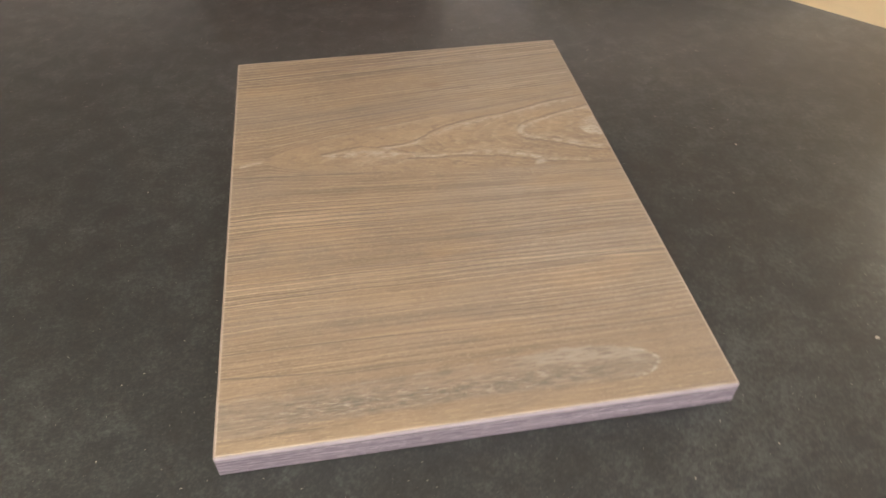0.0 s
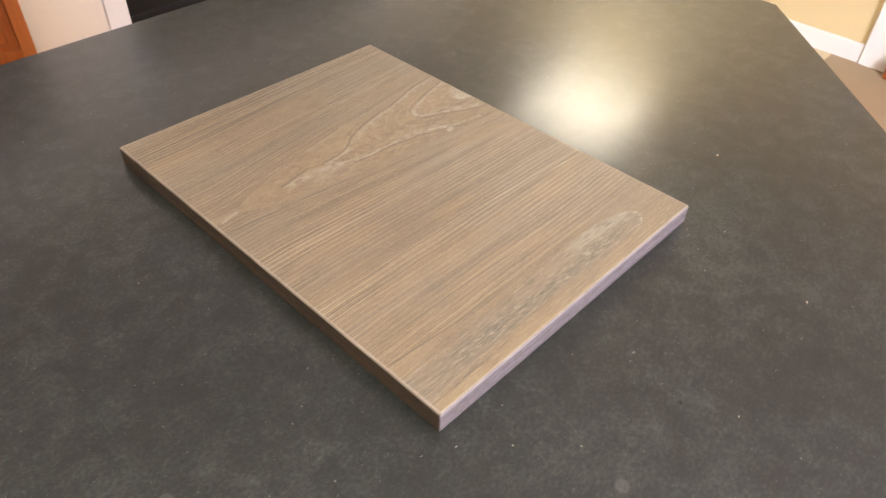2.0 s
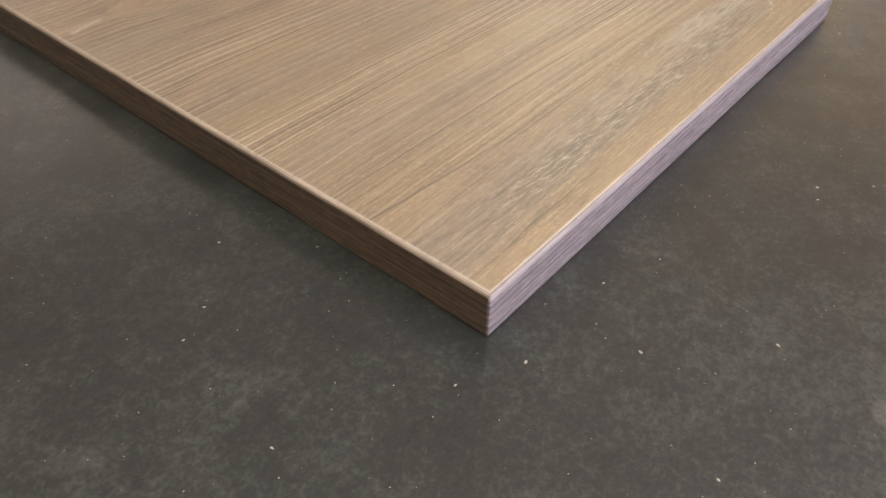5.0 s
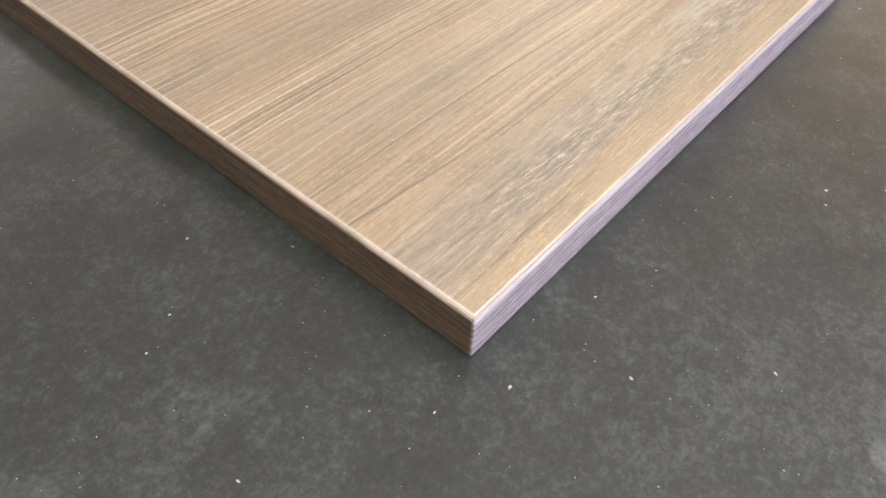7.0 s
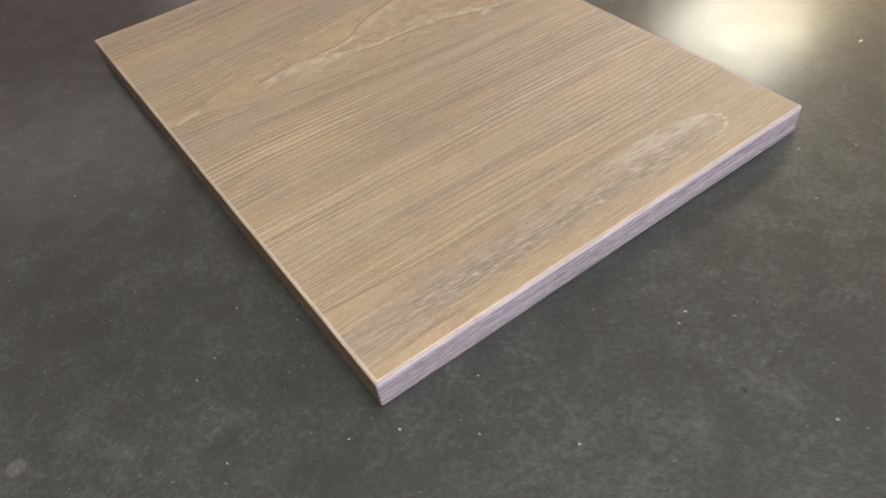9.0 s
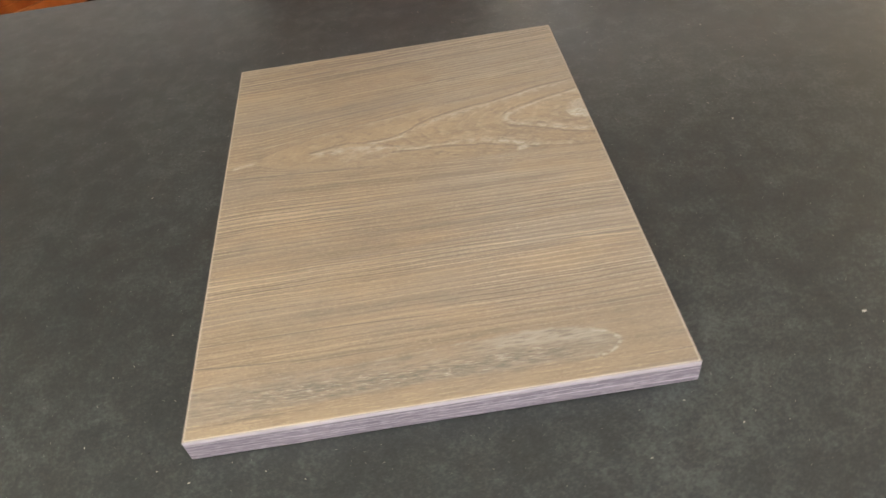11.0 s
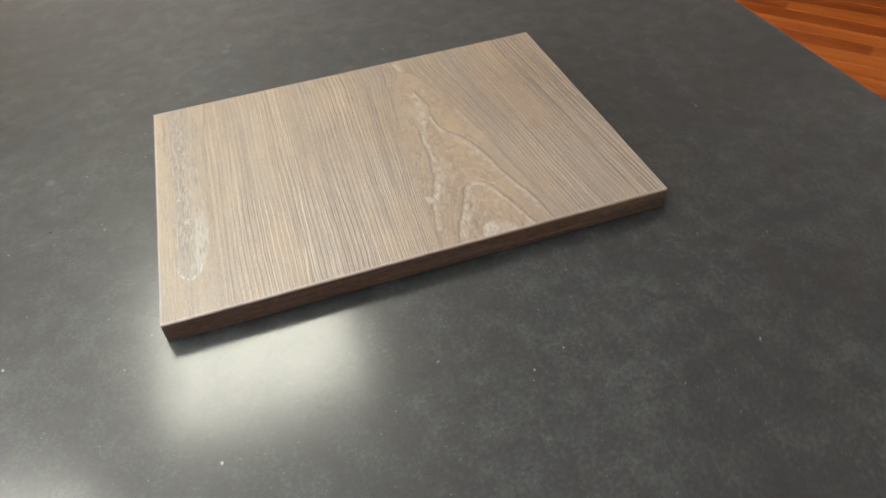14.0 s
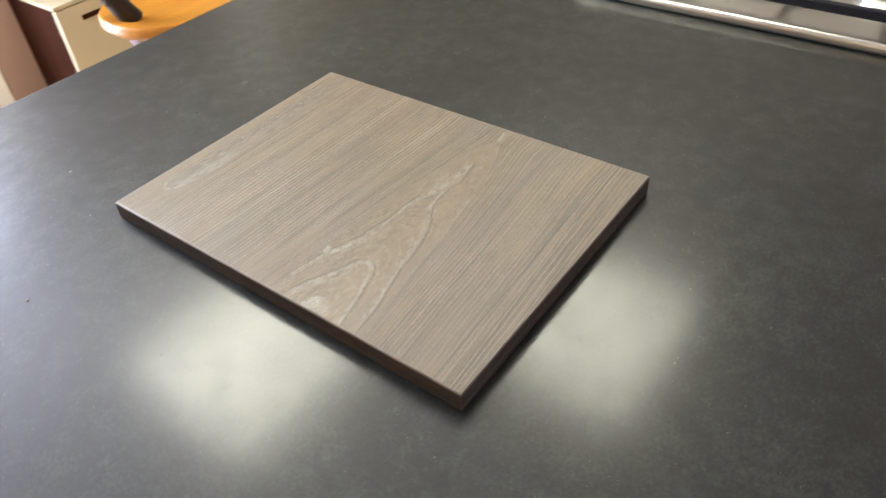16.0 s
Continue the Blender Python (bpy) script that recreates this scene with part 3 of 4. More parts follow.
structure("floor_office", boxed(0.2, 4.2, Y1 + 0.14, 5.2, FLOOR - 0.1, FLOOR), M["carpet_dark"], "dark brown carpet in the unlit office", "floor")
structure("ceiling", boxed(X0 - 0.15, 4.35, Y0 - 0.15, 5.35, CEIL, CEIL + 0.12), M["ceiling"], "off-white painted ceiling", "ceiling")
DOOR_X0, DOOR_X1, DOOR_TOP = 0.922, 2.22, 1.13
w = bmesh.new()
box(w, -0.40, DOOR_X0, Y1, Y1 + 0.14, FLOOR - 0.1, CEIL)
box(w, -0.40, -0.26, Y1 + 0.14, YN, FLOOR - 0.1, CEIL)
box(w, X0 - 0.15, -0.26, YN, YN + 0.14, FLOOR - 0.1, CEIL)
box(w, DOOR_X1, X1 + 0.15, Y1, Y1 + 0.14, FLOOR - 0.1, CEIL)
box(w, DOOR_X0, DOOR_X1, Y1, Y1 + 0.14, DOOR_TOP, CEIL)
structure("wall_north", w, M["wall_cream"], "cream painted wall with a wide doorway", "wall")
structure("wall_east", boxed(X1, X1 + 0.15, Y0 - 0.15, Y1, FLOOR - 0.1, CEIL), M["wall_beige"], "beige painted wall behind the bar end", "wall")
structure("wall_west", boxed(X0 - 0.15, X0, Y0 - 0.15, YN, FLOOR - 0.1, CEIL), M["wall_pale"], "pale painted wall", "wall")
GX0, GX1, GZ1 = -0.14, 0.86, 1.25
w = bmesh.new()
box(w, X0, GX0, Y0 - 0.15, Y0, FLOOR - 0.1, CEIL)
box(w, GX1, X1, Y0 - 0.15, Y0, FLOOR - 0.1, CEIL)
box(w, GX0, GX1, Y0 - 0.15, Y0, GZ1, CEIL)
structure("wall_south", w, M["wall_tan"], "tan painted wall with a glazed door", "wall")
w = bmesh.new()
box(w, 0.05, 0.2, Y1 + 0.14, 5.35, FLOOR - 0.1, CEIL)
box(w, 4.2, 4.35, Y1 + 0.14, 5.35, FLOOR - 0.1, CEIL)
box(w, 0.2, 4.2, 5.2, 5.35, FLOOR - 0.1, CEIL)
box(w, X1 + 0.15, 4.2, Y1, Y1 + 0.14, FLOOR - 0.1, CEIL)
structure("wall_office", w, M["wall_beige"], "beige walls of the unlit office", "wall")

# glazed door that lets the daylight in
glazed = thing("door_1", pose(0, 0, 0), "white framed glazed door letting in daylight", "door", kind="structure")
for a, b in ((GX0, GX0 + 0.07), ((GX0 + GX1) / 2 - 0.035, (GX0 + GX1) / 2 + 0.035), (GX1 - 0.07, GX1)):
    part("stile", boxed(a, b, Y0 - 0.10, Y0 - 0.05, FLOOR, GZ1, bevel=0.004), M["white"], glazed)
for a, b in ((FLOOR, FLOOR + 0.16), (GZ1 - 0.07, GZ1)):
    part("rail", boxed(GX0 + 0.07, GX1 - 0.07, Y0 - 0.097, Y0 - 0.053, a, b, bevel=0.004), M["white"], glazed)
for a, b in ((GX0 + 0.07, (GX0 + GX1) / 2 - 0.035), ((GX0 + GX1) / 2 + 0.035, GX1 - 0.07)):
    pane = part("pane", boxed(a, b, Y0 - 0.078, Y0 - 0.072, FLOOR + 0.16, GZ1 - 0.07), M["glass"], glazed, "clear glass pane")
    pane.visible_shadow = False
structure("trim_glazed", boxed(-0.390, -0.250, Y0 + 0.002, Y0 + 0.03, FLOOR, GZ1 + 0.1, bevel=0.004), M["white"], "white painted frame beside the glazed door", "trim")
structure("trim_south", boxed(-0.538, -0.392, Y0 + 0.002, Y0 + 0.025, FLOOR, GZ1 + 0.1, bevel=0.004), M["pink"], "pinkish beige door casing", "trim")
structure("ground", boxed(-30, 30, -60, Y0 - 0.16, FLOOR - 0.3, FLOOR - 0.15), M["mortar"], "paved ground outside the glazed door", "ground")

# trims round the wide doorway and the east opening
t = bmesh.new()
box(t, 0.835, DOOR_X0, Y1 - 0.022, Y1 - 0.001, FLOOR, DOOR_TOP + 0.09, bevel=0.004)
box(t, DOOR_X1, DOOR_X1 + 0.09, Y1 - 0.022, Y1 - 0.001, FLOOR, DOOR_TOP + 0.09, bevel=0.004)
box(t, DOOR_X0, DOOR_X1, Y1 - 0.022, Y1 - 0.001, DOOR_TOP, DOOR_TOP + 0.09, bevel=0.004)
structure("trim_north", t, M["white"], "white door casing round the office doorway", "trim")
w = bmesh.new()
box(w, DOOR_X1 + 0.092, X1 - 0.002, Y1 - 0.016, Y1 - 0.001, FLOOR, FLOOR + 0.075, bevel=0.003)
box(w, X1 - 0.016, X1 - 0.001, 0.447, Y1 - 0.018, FLOOR, FLOOR + 0.075, bevel=0.003)
structure("baseboard", w, M["white"], "white painted baseboard along the beige wall", "baseboard")
structure("trim_east", boxed(X1 - 0.024, X1 - 0.001, 0.335, 0.445, FLOOR, 1.15, bevel=0.004), M["white"], "white door casing on the beige wall", "trim")

# ceiling lights, known from their reflections in the stone


def ceiling_light(x, y, sx, sy, power, colour):
    ob = thing("ceiling_light", pose(x, y, CEIL - 0.002), "lit square flush ceiling light with a frosted diffuser", "lamp", "ceiling lights")
    fr = bmesh.new()
    for x0, x1, y0, y1 in ((-sx / 2 - .02, -sx / 2, -sy / 2 - .02, sy / 2 + .02), (sx / 2, sx / 2 + .02, -sy / 2 - .02, sy / 2 + .02),
                           (-sx / 2, sx / 2, -sy / 2 - .02, -sy / 2), (-sx / 2, sx / 2, sy / 2, sy / 2 + .02)):
        box(fr, x0, x1, y0, y1, -0.05, 0, bevel=0.003)
    part("frame", fr, M["white"], ob)
    part("diffuser", boxed(-sx / 2, sx / 2, -sy / 2, sy / 2, -0.03, -0.02), glow("lit_diffuser", colour, power), ob, "glowing frosted diffuser")
    return ob


WARM = (1.0, 0.89, 0.72)
ceiling_light(2.61, 1.50, 0.56, 0.56, 17.5, WARM)
COOL = (1.0, 0.89, 0.69)
ceiling_light(-0.33, -1.02, 0.64, 0.64, 22.5, COOL)
ceiling_light(-1.08, -0.15, 0.64, 0.64, 18, COOL)

# ---- the island ----
OUT = [(-1.55, -0.335), (0.343, -0.335), (0.835, 0.157), (0.835, 0.262), (0.439, 0.696), (-1.55, 0.696)]
CX0, CX1, CY0, CY1 = -1.155, -0.405, 0.128, 0.652     # cut-out under the cooktop
top = tagged(part("countertop", prism(bmesh.new(), OUT, -0.03, 0.0, bevel=0.003), M["stone"]),
             "dark charcoal honed stone countertop with a chamfered end", "countertop")
base = thing("island_cabinet", pose(0, 0, 0), "wooden island base under the stone countertop", "cabinet")
INSET = [(-1.45, -0.05), (0.32, -0.05), (0.60, 0.19), (0.60, 0.26), (0.36, 0.655), (-1.45, 0.655)]
part("body", prism(bmesh.new(), INSET, FLOOR + 0.1, -0.03), M["cherry"], base)
KICK = [(-1.40, -0.01), (0.28, -0.01), (0.54, 0.20), (0.54, 0.25), (0.32, 0.60), (-1.40, 0.60)]
part("plinth", prism(bmesh.new(), KICK, FLOOR, FLOOR + 0.1), M["dark_wood"], base)

# ---- the sample board ----
board = thing("sample_board", pose(0, 0, 0), "brushed greyish brown wood-decor sample panel lying on the stone countertop", "board")
E_ = 0.0017
part("core", boxed(E_, BW - E_, E_, BL - E_, 0.0004, BT - E_), M["core"], board, "hidden chipboard core")
f = bmesh.new()
box(f, E_ * 0.5, BW - E_ * 0.5, E_ * 0.5, BL - E_ * 0.5, BT - E_, BT, bevel=0.0006)
part("face", f, M["face"], board, "brushed wood-grain face with pale cathedral figure")
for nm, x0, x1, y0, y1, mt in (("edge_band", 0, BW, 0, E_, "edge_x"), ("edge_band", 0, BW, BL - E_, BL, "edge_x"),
                               ("edge_band", -0.0001, E_, 0.0005, BL - 0.0005, "edge_y_shaded"), ("edge_band", BW - E_, BW + 0.0001, 0.0005, BL - 0.0005, "edge_y_shaded")):
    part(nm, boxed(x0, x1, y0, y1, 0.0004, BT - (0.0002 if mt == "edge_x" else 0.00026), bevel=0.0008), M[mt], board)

# ---- crumbs and grit on the stone ----


def crumb(x, y, size, mat="crumb", label="tiny pale crumb on the dark countertop"):
    """A flat irregular flake."""
    bm = bmesh.new()
    bmesh.ops.create_icosphere(bm, subdivisions=1, radius=1.0)
    for v in bm.verts:
        v.co *= random.uniform(0.65, 1.25)
        v.co.x *= size * 1.25
        v.co.y *= size * 0.75
        v.co.z *= size * 0.4
    low = min(v.co.z for v in bm.verts)
    for v in bm.verts:
        v.co.z -= low
    ob = new("crumb", mesh_of("crumb", bm, M[mat], smooth=False))
    ob.matrix_world = pose(x, y, -0.0001, 0, 0, random.uniform(0, 180))
    return tagged(ob, label, "crumb", "crumbs on the countertop")


for cx, cy, cs in ((0.293, -0.121, 1.9), (0.000, -0.015, 1.0), (0.046, -0.015, 0.7), (0.058, -0.072, 0.9), (-0.071, 0.021, 0.8),
                   (-0.028, 0.103, 0.8), (-0.051, 0.080, 0.7), (-0.006, 0.074, 0.6), (-0.070, 0.263, 0.9), (0.185, 0.526, 1.1),
                   (0.179, 0.526, 0.7), (0.008, 0.630, 0.9), (0.034, 0.480, 0.9), (-0.038, 0.502, 0.8), (0.104, 0.505, 0.7),
                   (0.220, 0.490, 0.7), (0.027, -0.040, 0.9), (-0.021, -0.004, 0.8), (-0.064, 0.073, 0.7), (0.150, -0.052, 0.9),
                   (0.142, -0.055, 0.8), (0.166, -0.069, 0.8), (0.153, -0.134, 1.0), (0.298, -0.012, 0.8), (0.268, -0.045, 0.8),
                   (0.326, -0.032, 0.9), (0.401, 0.187, 0.7), (0.432, 0.248, 1.2), (0.421, 0.275, 0.9), (0.478, 0.338, 0.8),
                   (0.463, 0.406, 1.0), (0.370, 0.477, 0.9), (0.001, -0.078, 0.8), (-0.159, 0.086, 0.9), (0.352, 0.425, 0.8)):
    crumb(cx, cy, cs * 0.00066)
crumb(0.430, 0.031, 0.0014, "crumb", "larger tan crumb on the dark countertop")
for cx, cy, cs in ((0.135, -0.100, 1.5), (-0.028, 0.010, 0.8), (0.401, 0.186, 0.7), (-0.037, -0.190, 0.8)):
    crumb(cx, cy, cs * 0.001, "grit", "tiny black speck of grit on the countertop")


def dust(name, count, mat, lo, hi, label):
    """Specks too small to count, scattered over the stone clear of the board."""
    verts, faces = [], []
    while len(faces) < count * 4:
        x, y = random.uniform(-0.36, 0.62), random.uniform(-0.31, 0.67)
        if -0.004 < x < BW + 0.004 and -0.004 < y < BL + 0.004 or x + y > 1.05 or x - y > 0.66:
            continue
        s, a, k = random.uniform(lo, hi) * random.uniform(0.5, 1.0), random.uniform(0, math.pi), len(verts)
        ca, sa, e = math.cos(a) * s, math.sin(a) * s, random.uniform(0.4, 0.9)
        verts += [(x + ca, y + sa, 0), (x - sa * e, y + ca * e, 0), (x - ca, y - sa, 0), (x + sa * e, y - ca * e, 0), (x, y, s * 0.6)]
        faces += [(k + i, k + (i + 1) % 4, k + 4) for i in range(4)]
    me = bpy.data.meshes.new(name)
    me.from_pydata(verts, [], faces)
    me.materials.append(M[mat])
    return tagged(new(name, me), label, "dust", kind="stuff")


dust("dust_specks", 3600, "crumb", 0.00014, 0.00042, "fine pale dust specks scattered on the countertop")
dust("grit_specks", 160, "grit", 0.0003, 0.0007, "fine black grit scattered on the countertop")

# ---- the cooktop ----
cook = thing("cooktop", pose(0, 0, 0), "stainless steel gas cooktop with black cast-iron grates set in the countertop", "cooktop")
KX0, KX1, KY0, KY1, KH = -1.160, -0.396, 0.120, 0.660, 0.014
for nm, b in (("rim_bar", (KX1 - 0.020, KX1, KY0, KY1)), ("rim_bar", (KX0, KX0 + 0.013, KY0, KY1)),
              ("rim_bar", (KX0 + 0.005, KX1 - 0.007, KY0 + 0.0004, KY0 + 0.013)), ("rim_bar", (KX0 + 0.005, KX1 - 0.007, KY1 - 0.013, KY1 - 0.0004))):
    part(nm, boxed(*b, 0.0, KH - (0.0004 if b[1] == KX1 - 0.007 else 0.0), bevel=0.0055, segs=4), M["steel"], cook, "bright polished steel rim")
part("tray", boxed(KX0 + 0.012, KX1 - 0.012, KY0 + 0.012, KY1 - 0.012, 0.001, 0.004), M["steel"], cook)
for bx in (-0.56, -0.78, -1.00):
    for by in (0.26, 0.52):
        b = part("burner", lathe(bmesh.new(), [(0.055, 0.004), (0.052, 0.012), (0.045, 0.016), (0.030, 0.017)], 32, (bx, by)), M["steel"], cook)
        part("burner_cap", lathe(bmesh.new(), [(0.034, 0.017), (0.036, 0.021), (0.033, 0.026), (0.020, 0.027)], 32, (bx, by)), M["iron"], b)
for gx0, gx1 in ((-0.672, -0.436), (-0.892, -0.680), (-1.120, -0.900)):
    g = bmesh.new()
    y0, y1, h0, h1 = KY0 + 0.035, KY1 - 0.035, 0.024, 0.036
    for a in (gx0, (gx0 + gx1) / 2 - 0.006, gx1 - 0.012):
        box(g, a, a + 0.012, y0, y1, h0, h1, bevel=0.002)
    for c in (y0, 0.26, (y0 + y1) / 2, 0.52, y1 - 0.012):
        box(g, gx0 + 0.013, (gx0 + gx1) / 2 - 0.007, c, c + 0.010, h0, h1 - 0.001, bevel=0.002)
        box(g, (gx0 + gx1) / 2 + 0.007, gx1 - 0.013, c, c + 0.010, h0, h1 - 0.001, bevel=0.002)
    for a in (gx0, gx1 - 0.012):
        for c in (y0, y1 - 0.012):
            box(g, a, a + 0.012, c, c + 0.012, 0.004, h0)
    part("grate", g, M["iron"], cook, "black cast-iron grate")

# ---- the bar stool ----
SX, SY, SZ = -0.525, -1.175, -0.315
stool = thing("bar_stool", pose(SX, SY, FLOOR), "round honey-oak bar stool with black metal back and legs", "stool", "stools at the island")
SH = SZ - FLOOR
seat_profile = [(0.0005, SH - 0.036), (0.150, SH - 0.036), (0.178, SH - 0.030), (0.190, SH - 0.016), (0.190, SH - 0.002), (0.184, SH + 0.006),
                (0.170, SH + 0.007), (0.140, SH - 0.001), (0.080, SH - 0.009), (0.0005, SH - 0.012)]
part("seat", lathe(bmesh.new(), seat_profile, 48), M["stool"], stool, "dished honey-oak seat")
part("swivel", lathe(bmesh.new(), [(0.13, SH - 0.080), (0.137, SH - 0.075), (0.137, SH - 0.042), (0.12, SH - 0.0365)], 36), M["mahogany"], stool, "dark reddish swivel plate")
for i in range(4):
    a = math.pi / 4 + i * math.pi / 2
    lg = rod(bmesh.new(), (0.20 * math.cos(a), 0.20 * math.sin(a), 0.0), (0.075 * math.cos(a), 0.075 * math.sin(a), SH - 0.072), 0.014, 0.012)
    part("leg", lg, M["plastic"], stool)
ring = bmesh.new()
for i in range(24):
    a, b = [2 * math.pi * k / 24 for k in (i, i + 1)]
    rod(ring, (0.168 * math.cos(a), 0.168 * math.sin(a), 0.19), (0.168 * math.cos(b), 0.168 * math.sin(b), 0.19), 0.008, seg=8)
part("foot_ring", ring, M["plastic"], stool)
post = bmesh.new()
for (ax, ay, az, aw), (bx, by, bz, bw) in zip(((0.118, -0.005, SH - 0.006, 0.030), (0.150, -0.015, SH + 0.06, 0.027), (0.182, -0.024, SH + 0.15, 0.024)),
                                              ((0.150, -0.015, SH + 0.06, 0.027), (0.182, -0.024, SH + 0.15, 0.024), (0.218, -0.030, SH + 0.30, 0.020))):
    rod(post, (ax, ay, az), (bx, by, bz), aw, bw, 14)
part("back_post", post, M["plastic"], stool, "black metal back post")
part("back_rail", boxed(0.212, 0.246, -0.17, 0.11, SH + 0.26, SH + 0.33, bevel=0.012, segs=3), M["stool"], stool)

copy_thing(stool, pose(-1.21, -1.09, FLOOR, 0, 0, 35))

# ---- along the south wall ----
bench = thing("low_cabinet", pose(-1.085, -2.245, FLOOR), "low dark brown cabinet with cream fronts and a slot grip", "cabinet")
DW, DD, DH = 0.56, 0.345, 0.435
part("carcass", boxed(0, DW, 0, DD - 0.022, 0, DH - 0.016, bevel=0.002), M["dark_wood"], bench, "dark brown stained carcass")
part("top", boxed(-0.004, DW + 0.002, -0.001, DD + 0.002, DH - 0.015, DH, bevel=0.003), M["cream"], bench)
for a, b in ((0.003, 0.1385), (0.1415, DW - 0.001)):
    dr = part("door", boxed(a, b, DD - 0.021, DD, 0.03, DH - 0.018, bevel=0.004), M["cream"], bench, "cream painted front")
    part("grip_slot", boxed(a + 0.03, b - 0.085 if b > 0.3 else b - 0.03, DD + 0.0005, DD + 0.004, DH - 0.075, DH - 0.058, bevel=0.001), M["dark_wood"], dr, "dark slot grip")
tall = thing("tall_cabinet", pose(-1.225, -2.246, FLOOR), "tall dark brown stained wooden cabinet against the wall", "cabinet")
part("body", boxed(0, 0.675, 0, 0.012, 0, 1.9), M["dark_wood"], tall)
for a in (0.004, 0.342):
    d = part("door", boxed(a, a + 0.329, 0.0125, 0.018, 0.06, 1.88, bevel=0.002), M["dark_wood"], tall)
    part("handle", rod(bmesh.new(), (0.320 if a < 0.1 else 0.355, 0.022, 0.85), (0.320 if a < 0.1 else 0.355, 0.022, 1.0), 0.004), M["steel"], d)

hearth = tagged(part("stone_wall", boxed(-3.38, -1.302, -2.245, -1.79, FLOOR, CEIL - 0.01), M["mortar"]), "rough beige fieldstone wall with recessed mortar joints", "wall", kind="structure")


def stone_mesh(seed):
    """A roughly squared, rounded stone of unit width, 0.6 high."""
    random.seed(seed)
    bm = bmesh.new()
    bmesh.ops.create_cube(bm, size=1.0)
    bmesh.ops.subdivide_edges(bm, edges=bm.edges[:], cuts=1, use_grid_fill=True)
    for v in bm.verts:
        k = 0.84 if sum(abs(q) > 0.4 for q in v.co) == 3 else 1.0
        v.co = Vector((v.co.x * k * random.uniform(0.88, 1.05), v.co.y * random.uniform(0.7, 1.15), v.co.z * k * random.uniform(0.88, 1.05)))
    return mesh_of("stone", bm, M["fieldstone"])


stones = [stone_mesh(s) for s in range(7)]
random.seed(4)
zz, row = FLOOR + 0.002, 0
while zz < CEIL - 0.12:
    hh, xx = random.uniform(0.11, 0.17), -3.37 + 0.1 * (row % 2)
    while xx < -1.38:
        ww = min(random.uniform(0.14, 0.30), -1.308 - xx)
        st = new("stone", stones[random.randrange(7)])
        st.parent = hearth
        st.matrix_world = Matrix.LocRotScale((xx + ww / 2, -1.79, zz + hh / 2), None, (ww - 0.014, 0.07, hh - 0.014))
        xx += ww
    zz, row = zz + hh, row + 1

structure("trim_stone", boxed(-1.300, -1.240, -1.86, -1.77, FLOOR, -0.38, bevel=0.004), M["white"], "low white post at the end of the fieldstone wall", "trim")

# ---- along the north wall ----


def panel_door(w, h, t, mat, parent, at):
    """A framed door with one raised panel; its corner at the place given, its face towards -y."""
    x, y, z = at
    s = 0.048
    d = part("door", boxed(x, x + s, y - t, y, z, z + h, bevel=0.003), mat, parent)
    part("stile", boxed(x + w - s, x + w, y - t, y, z, z + h, bevel=0.003), mat, d)
    part("rail", boxed(x + s, x + w - s, y - t + 0.0008, y, z, z + 0.055, bevel=0.003), mat, d)
    part("rail", boxed(x + s, x + w - s, y - t + 0.0008, y, z + h - 0.055, z + h, bevel=0.003), mat, d)
    pn = bmesh.new()
    box(pn, x + s, x + w - s, y - t * 0.45, y, z + 0.055, z + h - 0.055)
    box(pn, x + s + 0.03, x + w - s - 0.03, y - t * 0.95, y - t * 0.44, z + 0.085, z + h - 0.085, bevel=0.008, segs=1)
    part("raised_panel", pn, mat, d)
    return d


# dark body and upper doors are unseen, added to dim the stone's reflection
pantry = thing("pantry_cabinet", pose(-0.400, Y1 - 0.03, FLOOR), "tall pantry cabinet with low cherry doors and an added dark upper part", "cabinet")
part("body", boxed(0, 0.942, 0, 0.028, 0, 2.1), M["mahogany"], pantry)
for a, w, k in ((0.004, 0.3465, 0.131), (0.3535, 0.3465, 0.570), (0.703, 0.2365, 0.0)):
    dr = panel_door(w, 0.600, 0.022, M["cherry"], pantry, (a, -0.001, 0.035))
    if k:
        kn = lathe(bmesh.new(), [(0.0005, 0.040), (0.016, 0.038), (0.025, 0.031), (0.024, 0.024), (0.011, 0.016), (0.009, 0.0005)], 24)
        bmesh.ops.transform(kn, matrix=pose(k, -0.0235, 0.165, 90), verts=kn.verts)
        part("knob", kn, M["plastic"], dr, "round black knob")
    # added unseen upper door
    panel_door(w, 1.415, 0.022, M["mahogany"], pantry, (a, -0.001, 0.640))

ang = radians(41)
corner = thing("base_cabinet", Matrix.Translation((-1.87, 2.13, FLOOR)) @ Matrix.Rotation(ang, 4, "Z"), "honey cherry base cabinet with a dark toe kick", "cabinet")
part("toe_kick", boxed(-1.0, 1.55, 0.0, 0.04, 0, 0.10), M["dark_wood"], corner, "dark recessed toe kick")
part("body", boxed(-1.0, 1.55, -0.098, 0.30, 0.10, 0.86, bevel=0.002), M["cherry"], corner)
for a in (-0.98, -0.46, 0.06, 0.58, 1.04):
    panel_door(0.50, 0.72, 0.02, M["cherry"], corner, (a, -0.0985, 0.12))
part("worktop", boxed(-1.02, 1.55, -0.13, 0.30, 0.862, 0.90, bevel=0.004), M["stone"], corner)

# ---- the office behind the doorway ----


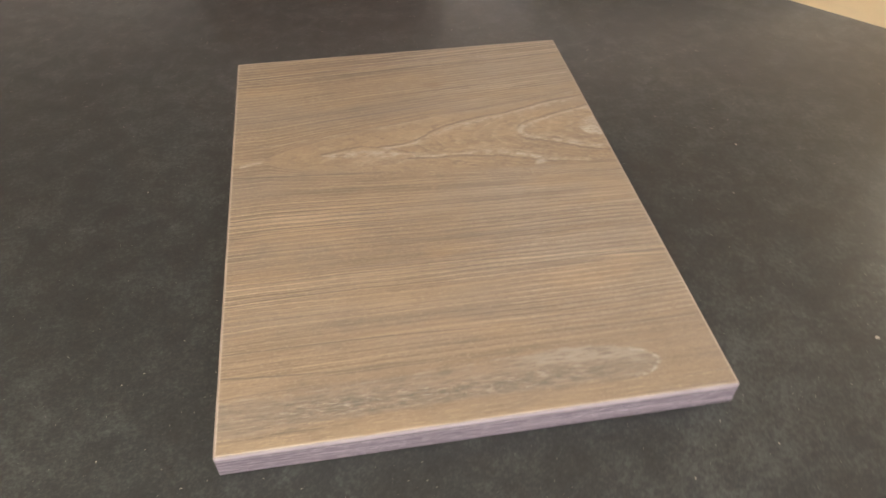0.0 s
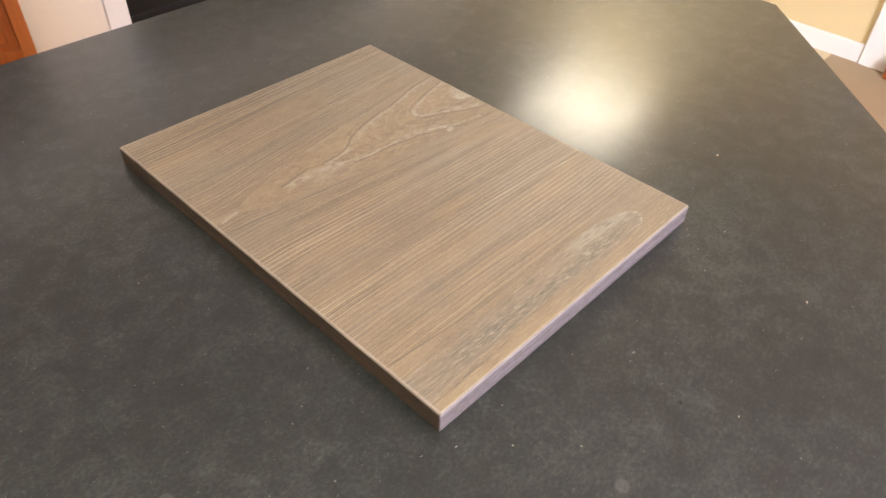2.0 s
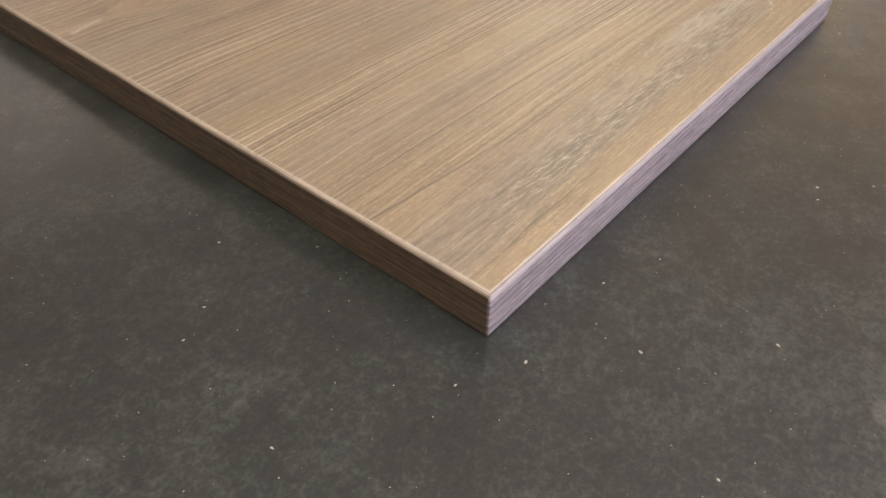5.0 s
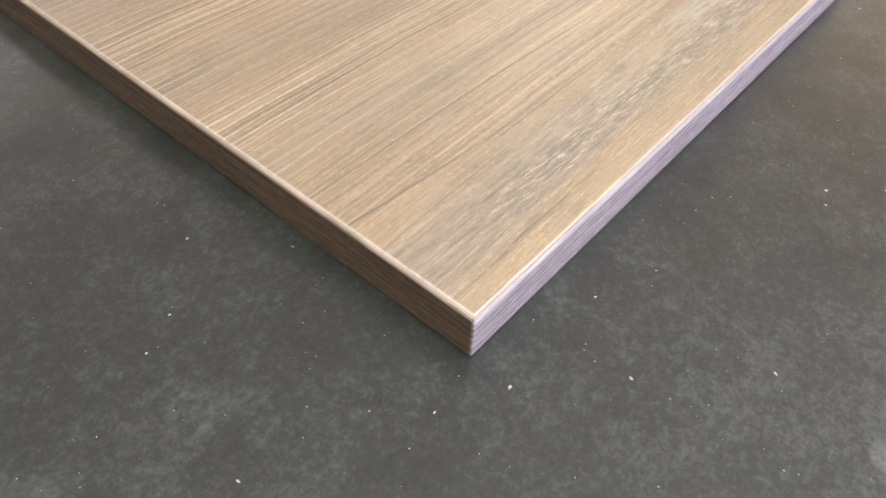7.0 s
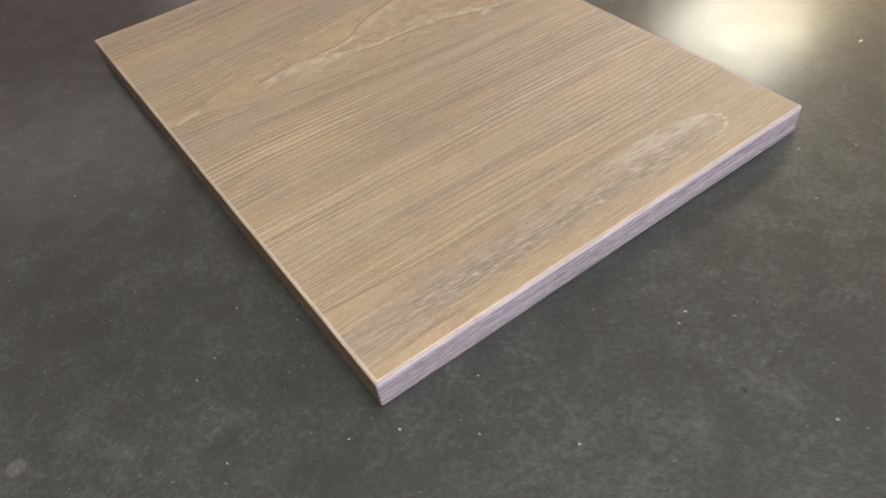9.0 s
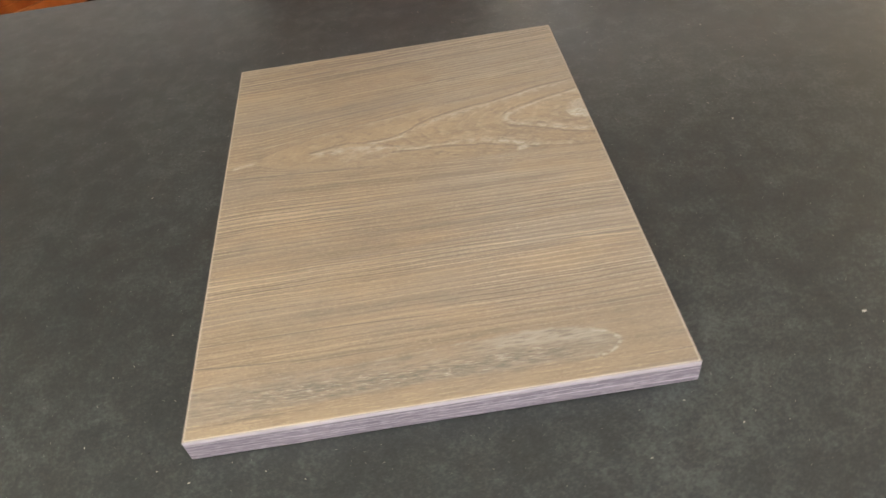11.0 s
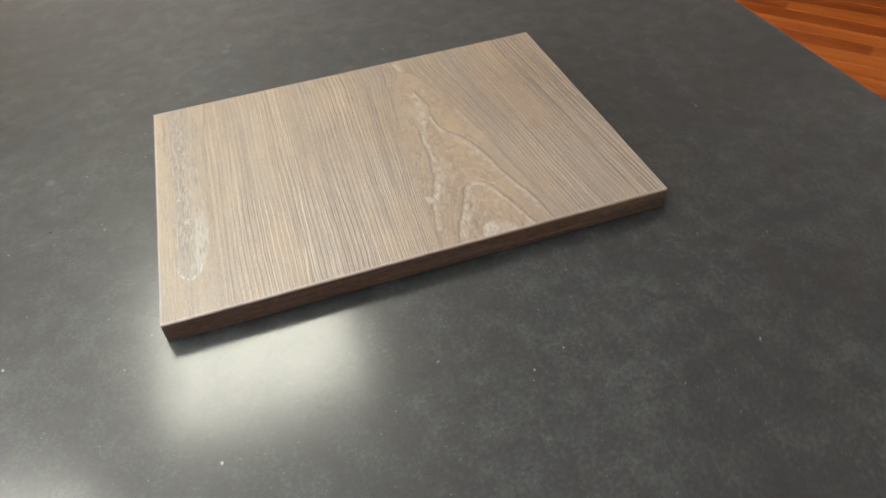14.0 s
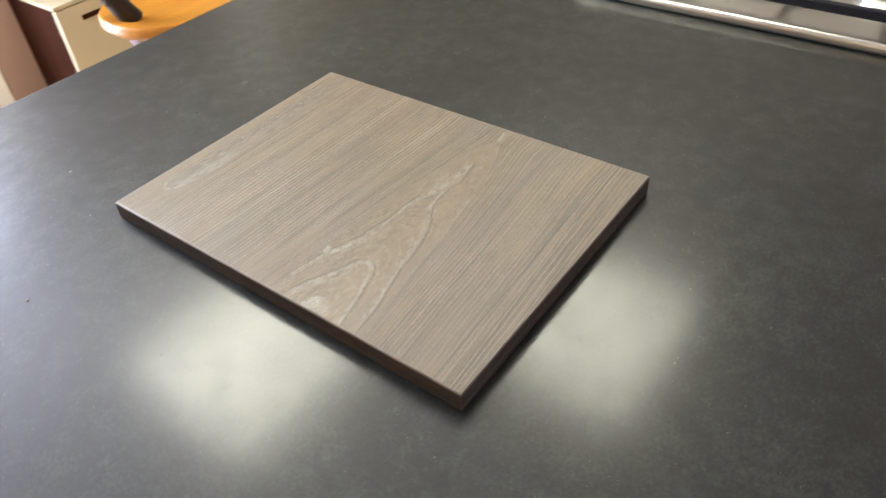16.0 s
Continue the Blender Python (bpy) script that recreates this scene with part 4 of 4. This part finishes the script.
def office_chair(x, y, turn):
    ob = thing("office_chair", pose(x, y, FLOOR, 0, 0, turn), "black swivel office chair on castors in the dark office", "chair", "office chairs")
    part("column", rod(bmesh.new(), (0, 0, 0.09), (0, 0, 0.44), 0.026, 0.018), M["plastic"], ob)
    for i in range(5):
        a = 2 * math.pi * i / 5
        c, s = math.cos(a), math.sin(a)
        lg = part("base_arm", rod(bmesh.new(), (0.02 * c, 0.02 * s, 0.115), (0.29 * c, 0.29 * s, 0.075), 0.024, 0.015, 10), M["plastic"], ob)
        wheel = bmesh.new()
        rod(wheel, (0.30 * c - 0.022 * s, 0.30 * s + 0.022 * c, 0.028), (0.30 * c + 0.022 * s, 0.30 * s - 0.022 * c, 0.028), 0.028, seg=18)
        rod(wheel, (0.30 * c, 0.30 * s, 0.04), (0.295 * c, 0.295 * s, 0.075), 0.008)
        part("castor", wheel, M["plastic"], lg)
    part("lever", rod(bmesh.new(), (0.02, 0, 0.42), (0.20, -0.06, 0.415), 0.006), M["steel"], ob, "silver lever")
    part("seat", boxed(-0.24, 0.24, -0.24, 0.24, 0.44, 0.53, bevel=0.03, segs=3), M["plastic"], ob)
    part("backrest", boxed(-0.22, 0.22, 0.22, 0.28, 0.62, 1.08, bevel=0.025, segs=3), M["plastic"], ob)
    part("back_stem", boxed(-0.03, 0.03, 0.245, 0.275, 0.50, 0.66, bevel=0.006), M["plastic"], ob)
    return ob


office_chair(1.178, 3.155, -87)
office_chair(2.14, 3.05, 170)
desk = thing("desk", pose(1.422, 3.459, FLOOR, 0, 0, -56.4), "reddish mahogany desk in the dark office", "desk")
part("pedestal", boxed(0, 0.41, 0, 0.6, 0.03, 0.70, bevel=0.004), M["mahogany"], desk)
for i in range(3):
    dr = part("drawer_front", boxed(0.008, 0.402, -0.018, -0.001, 0.05 + i * 0.215, 0.255 + i * 0.215, bevel=0.003), M["mahogany"], desk)
    part("handle", rod(bmesh.new(), (0.145, -0.024, 0.155 + i * 0.215), (0.265, -0.024, 0.155 + i * 0.215), 0.005), M["steel"], dr)
part("desktop", boxed(-0.80, 0.45, -0.04, 0.7, 0.702, 0.735, bevel=0.005), M["mahogany"], desk)
part("side_panel", boxed(-0.77, -0.73, 0, 0.6, 0, 0.70, bevel=0.003), M["mahogany"], desk)

# ---- east: a wooden hutch in the opening of the beige wall ----
hutch = thing("hutch", pose(2.80, -0.742, FLOOR), "warm brown wooden hutch with a moulded plinth beside a white casing", "cabinet")
part("plinth", boxed(0.0, 0.07, 0, 1.075, 0.0, 0.06, bevel=0.006), M["cherry"], hutch)
part("moulding", boxed(0.008, 0.07, 0.008, 1.067, 0.061, 0.085, bevel=0.008, segs=3), M["cherry"], hutch)
part("body", boxed(0.022, 0.078, 0.015, 1.06, 0.086, 1.85, bevel=0.003), M["cherry"], hutch)
for a in (0.03, 0.55):
    dd = part("door", boxed(0.006, 0.021, a, a + 0.495, 0.11, 1.80, bevel=0.004), M["cherry"], hutch)
    part("knob", lathe(bmesh.new(), [(0.006, 0.90), (0.012, 0.905), (0.012, 0.92), (0.005, 0.925)], 16, (-0.004, a + (0.46 if a < 0.1 else 0.035))), M["steel"], dd)

# ---- strip floor of the kitchen, last ----
random.seed(11)
PW, fa = 0.078, radians(37)
plank_meshes = {}


def plank_mesh(length):
    if length not in plank_meshes:
        plank_meshes[length] = mesh_of("plank", boxed(-length / 2, length / 2, -PW / 2 + 0.0006, PW / 2 - 0.0006, -0.010, 0.0, bevel=0.0012, segs=1), M["plank"], smooth=False)
    return plank_meshes[length]


def in_kitchen(x, y):
    return X0 < x < 1.31 and 0.53 < y < Y1 + 0.02 or X0 < x < -0.40 and Y1 < y < YN


def lay(i, s0, s1):
    """One course of planks from s0 to s1 along its own line."""
    while s1 - s0 > 0.04:
        ln = min(random.choice((0.60, 0.75, 0.90, 1.20, 1.50)), round(s1 - s0, 2))
        if s1 - s0 - ln < 0.2:
            ln = round(s1 - s0, 2)
        mid, acr = s0 + ln / 2, i * PW
        pl = new("plank", plank_mesh(ln))
        pl.parent = sub_floor
        pl.matrix_world = pose(mid * math.cos(fa) - acr * math.sin(fa), 0.9 + mid * math.sin(fa) + acr * math.cos(fa), FLOOR - 0.002, 0, 0, 37)
        s0 += ln + 0.0012


for i in range(-26, 56):
    start = None
    for k in range(-220, 221):
        s = k * 0.02
        inside = in_kitchen(s * math.cos(fa) - i * PW * math.sin(fa), 0.9 + s * math.sin(fa) + i * PW * math.cos(fa))
        if inside and start is None:
            start = s
        if start is not None and (not inside or k == 220):
            lay(i, start - random.uniform(0.0, 0.02), s)
            start = None
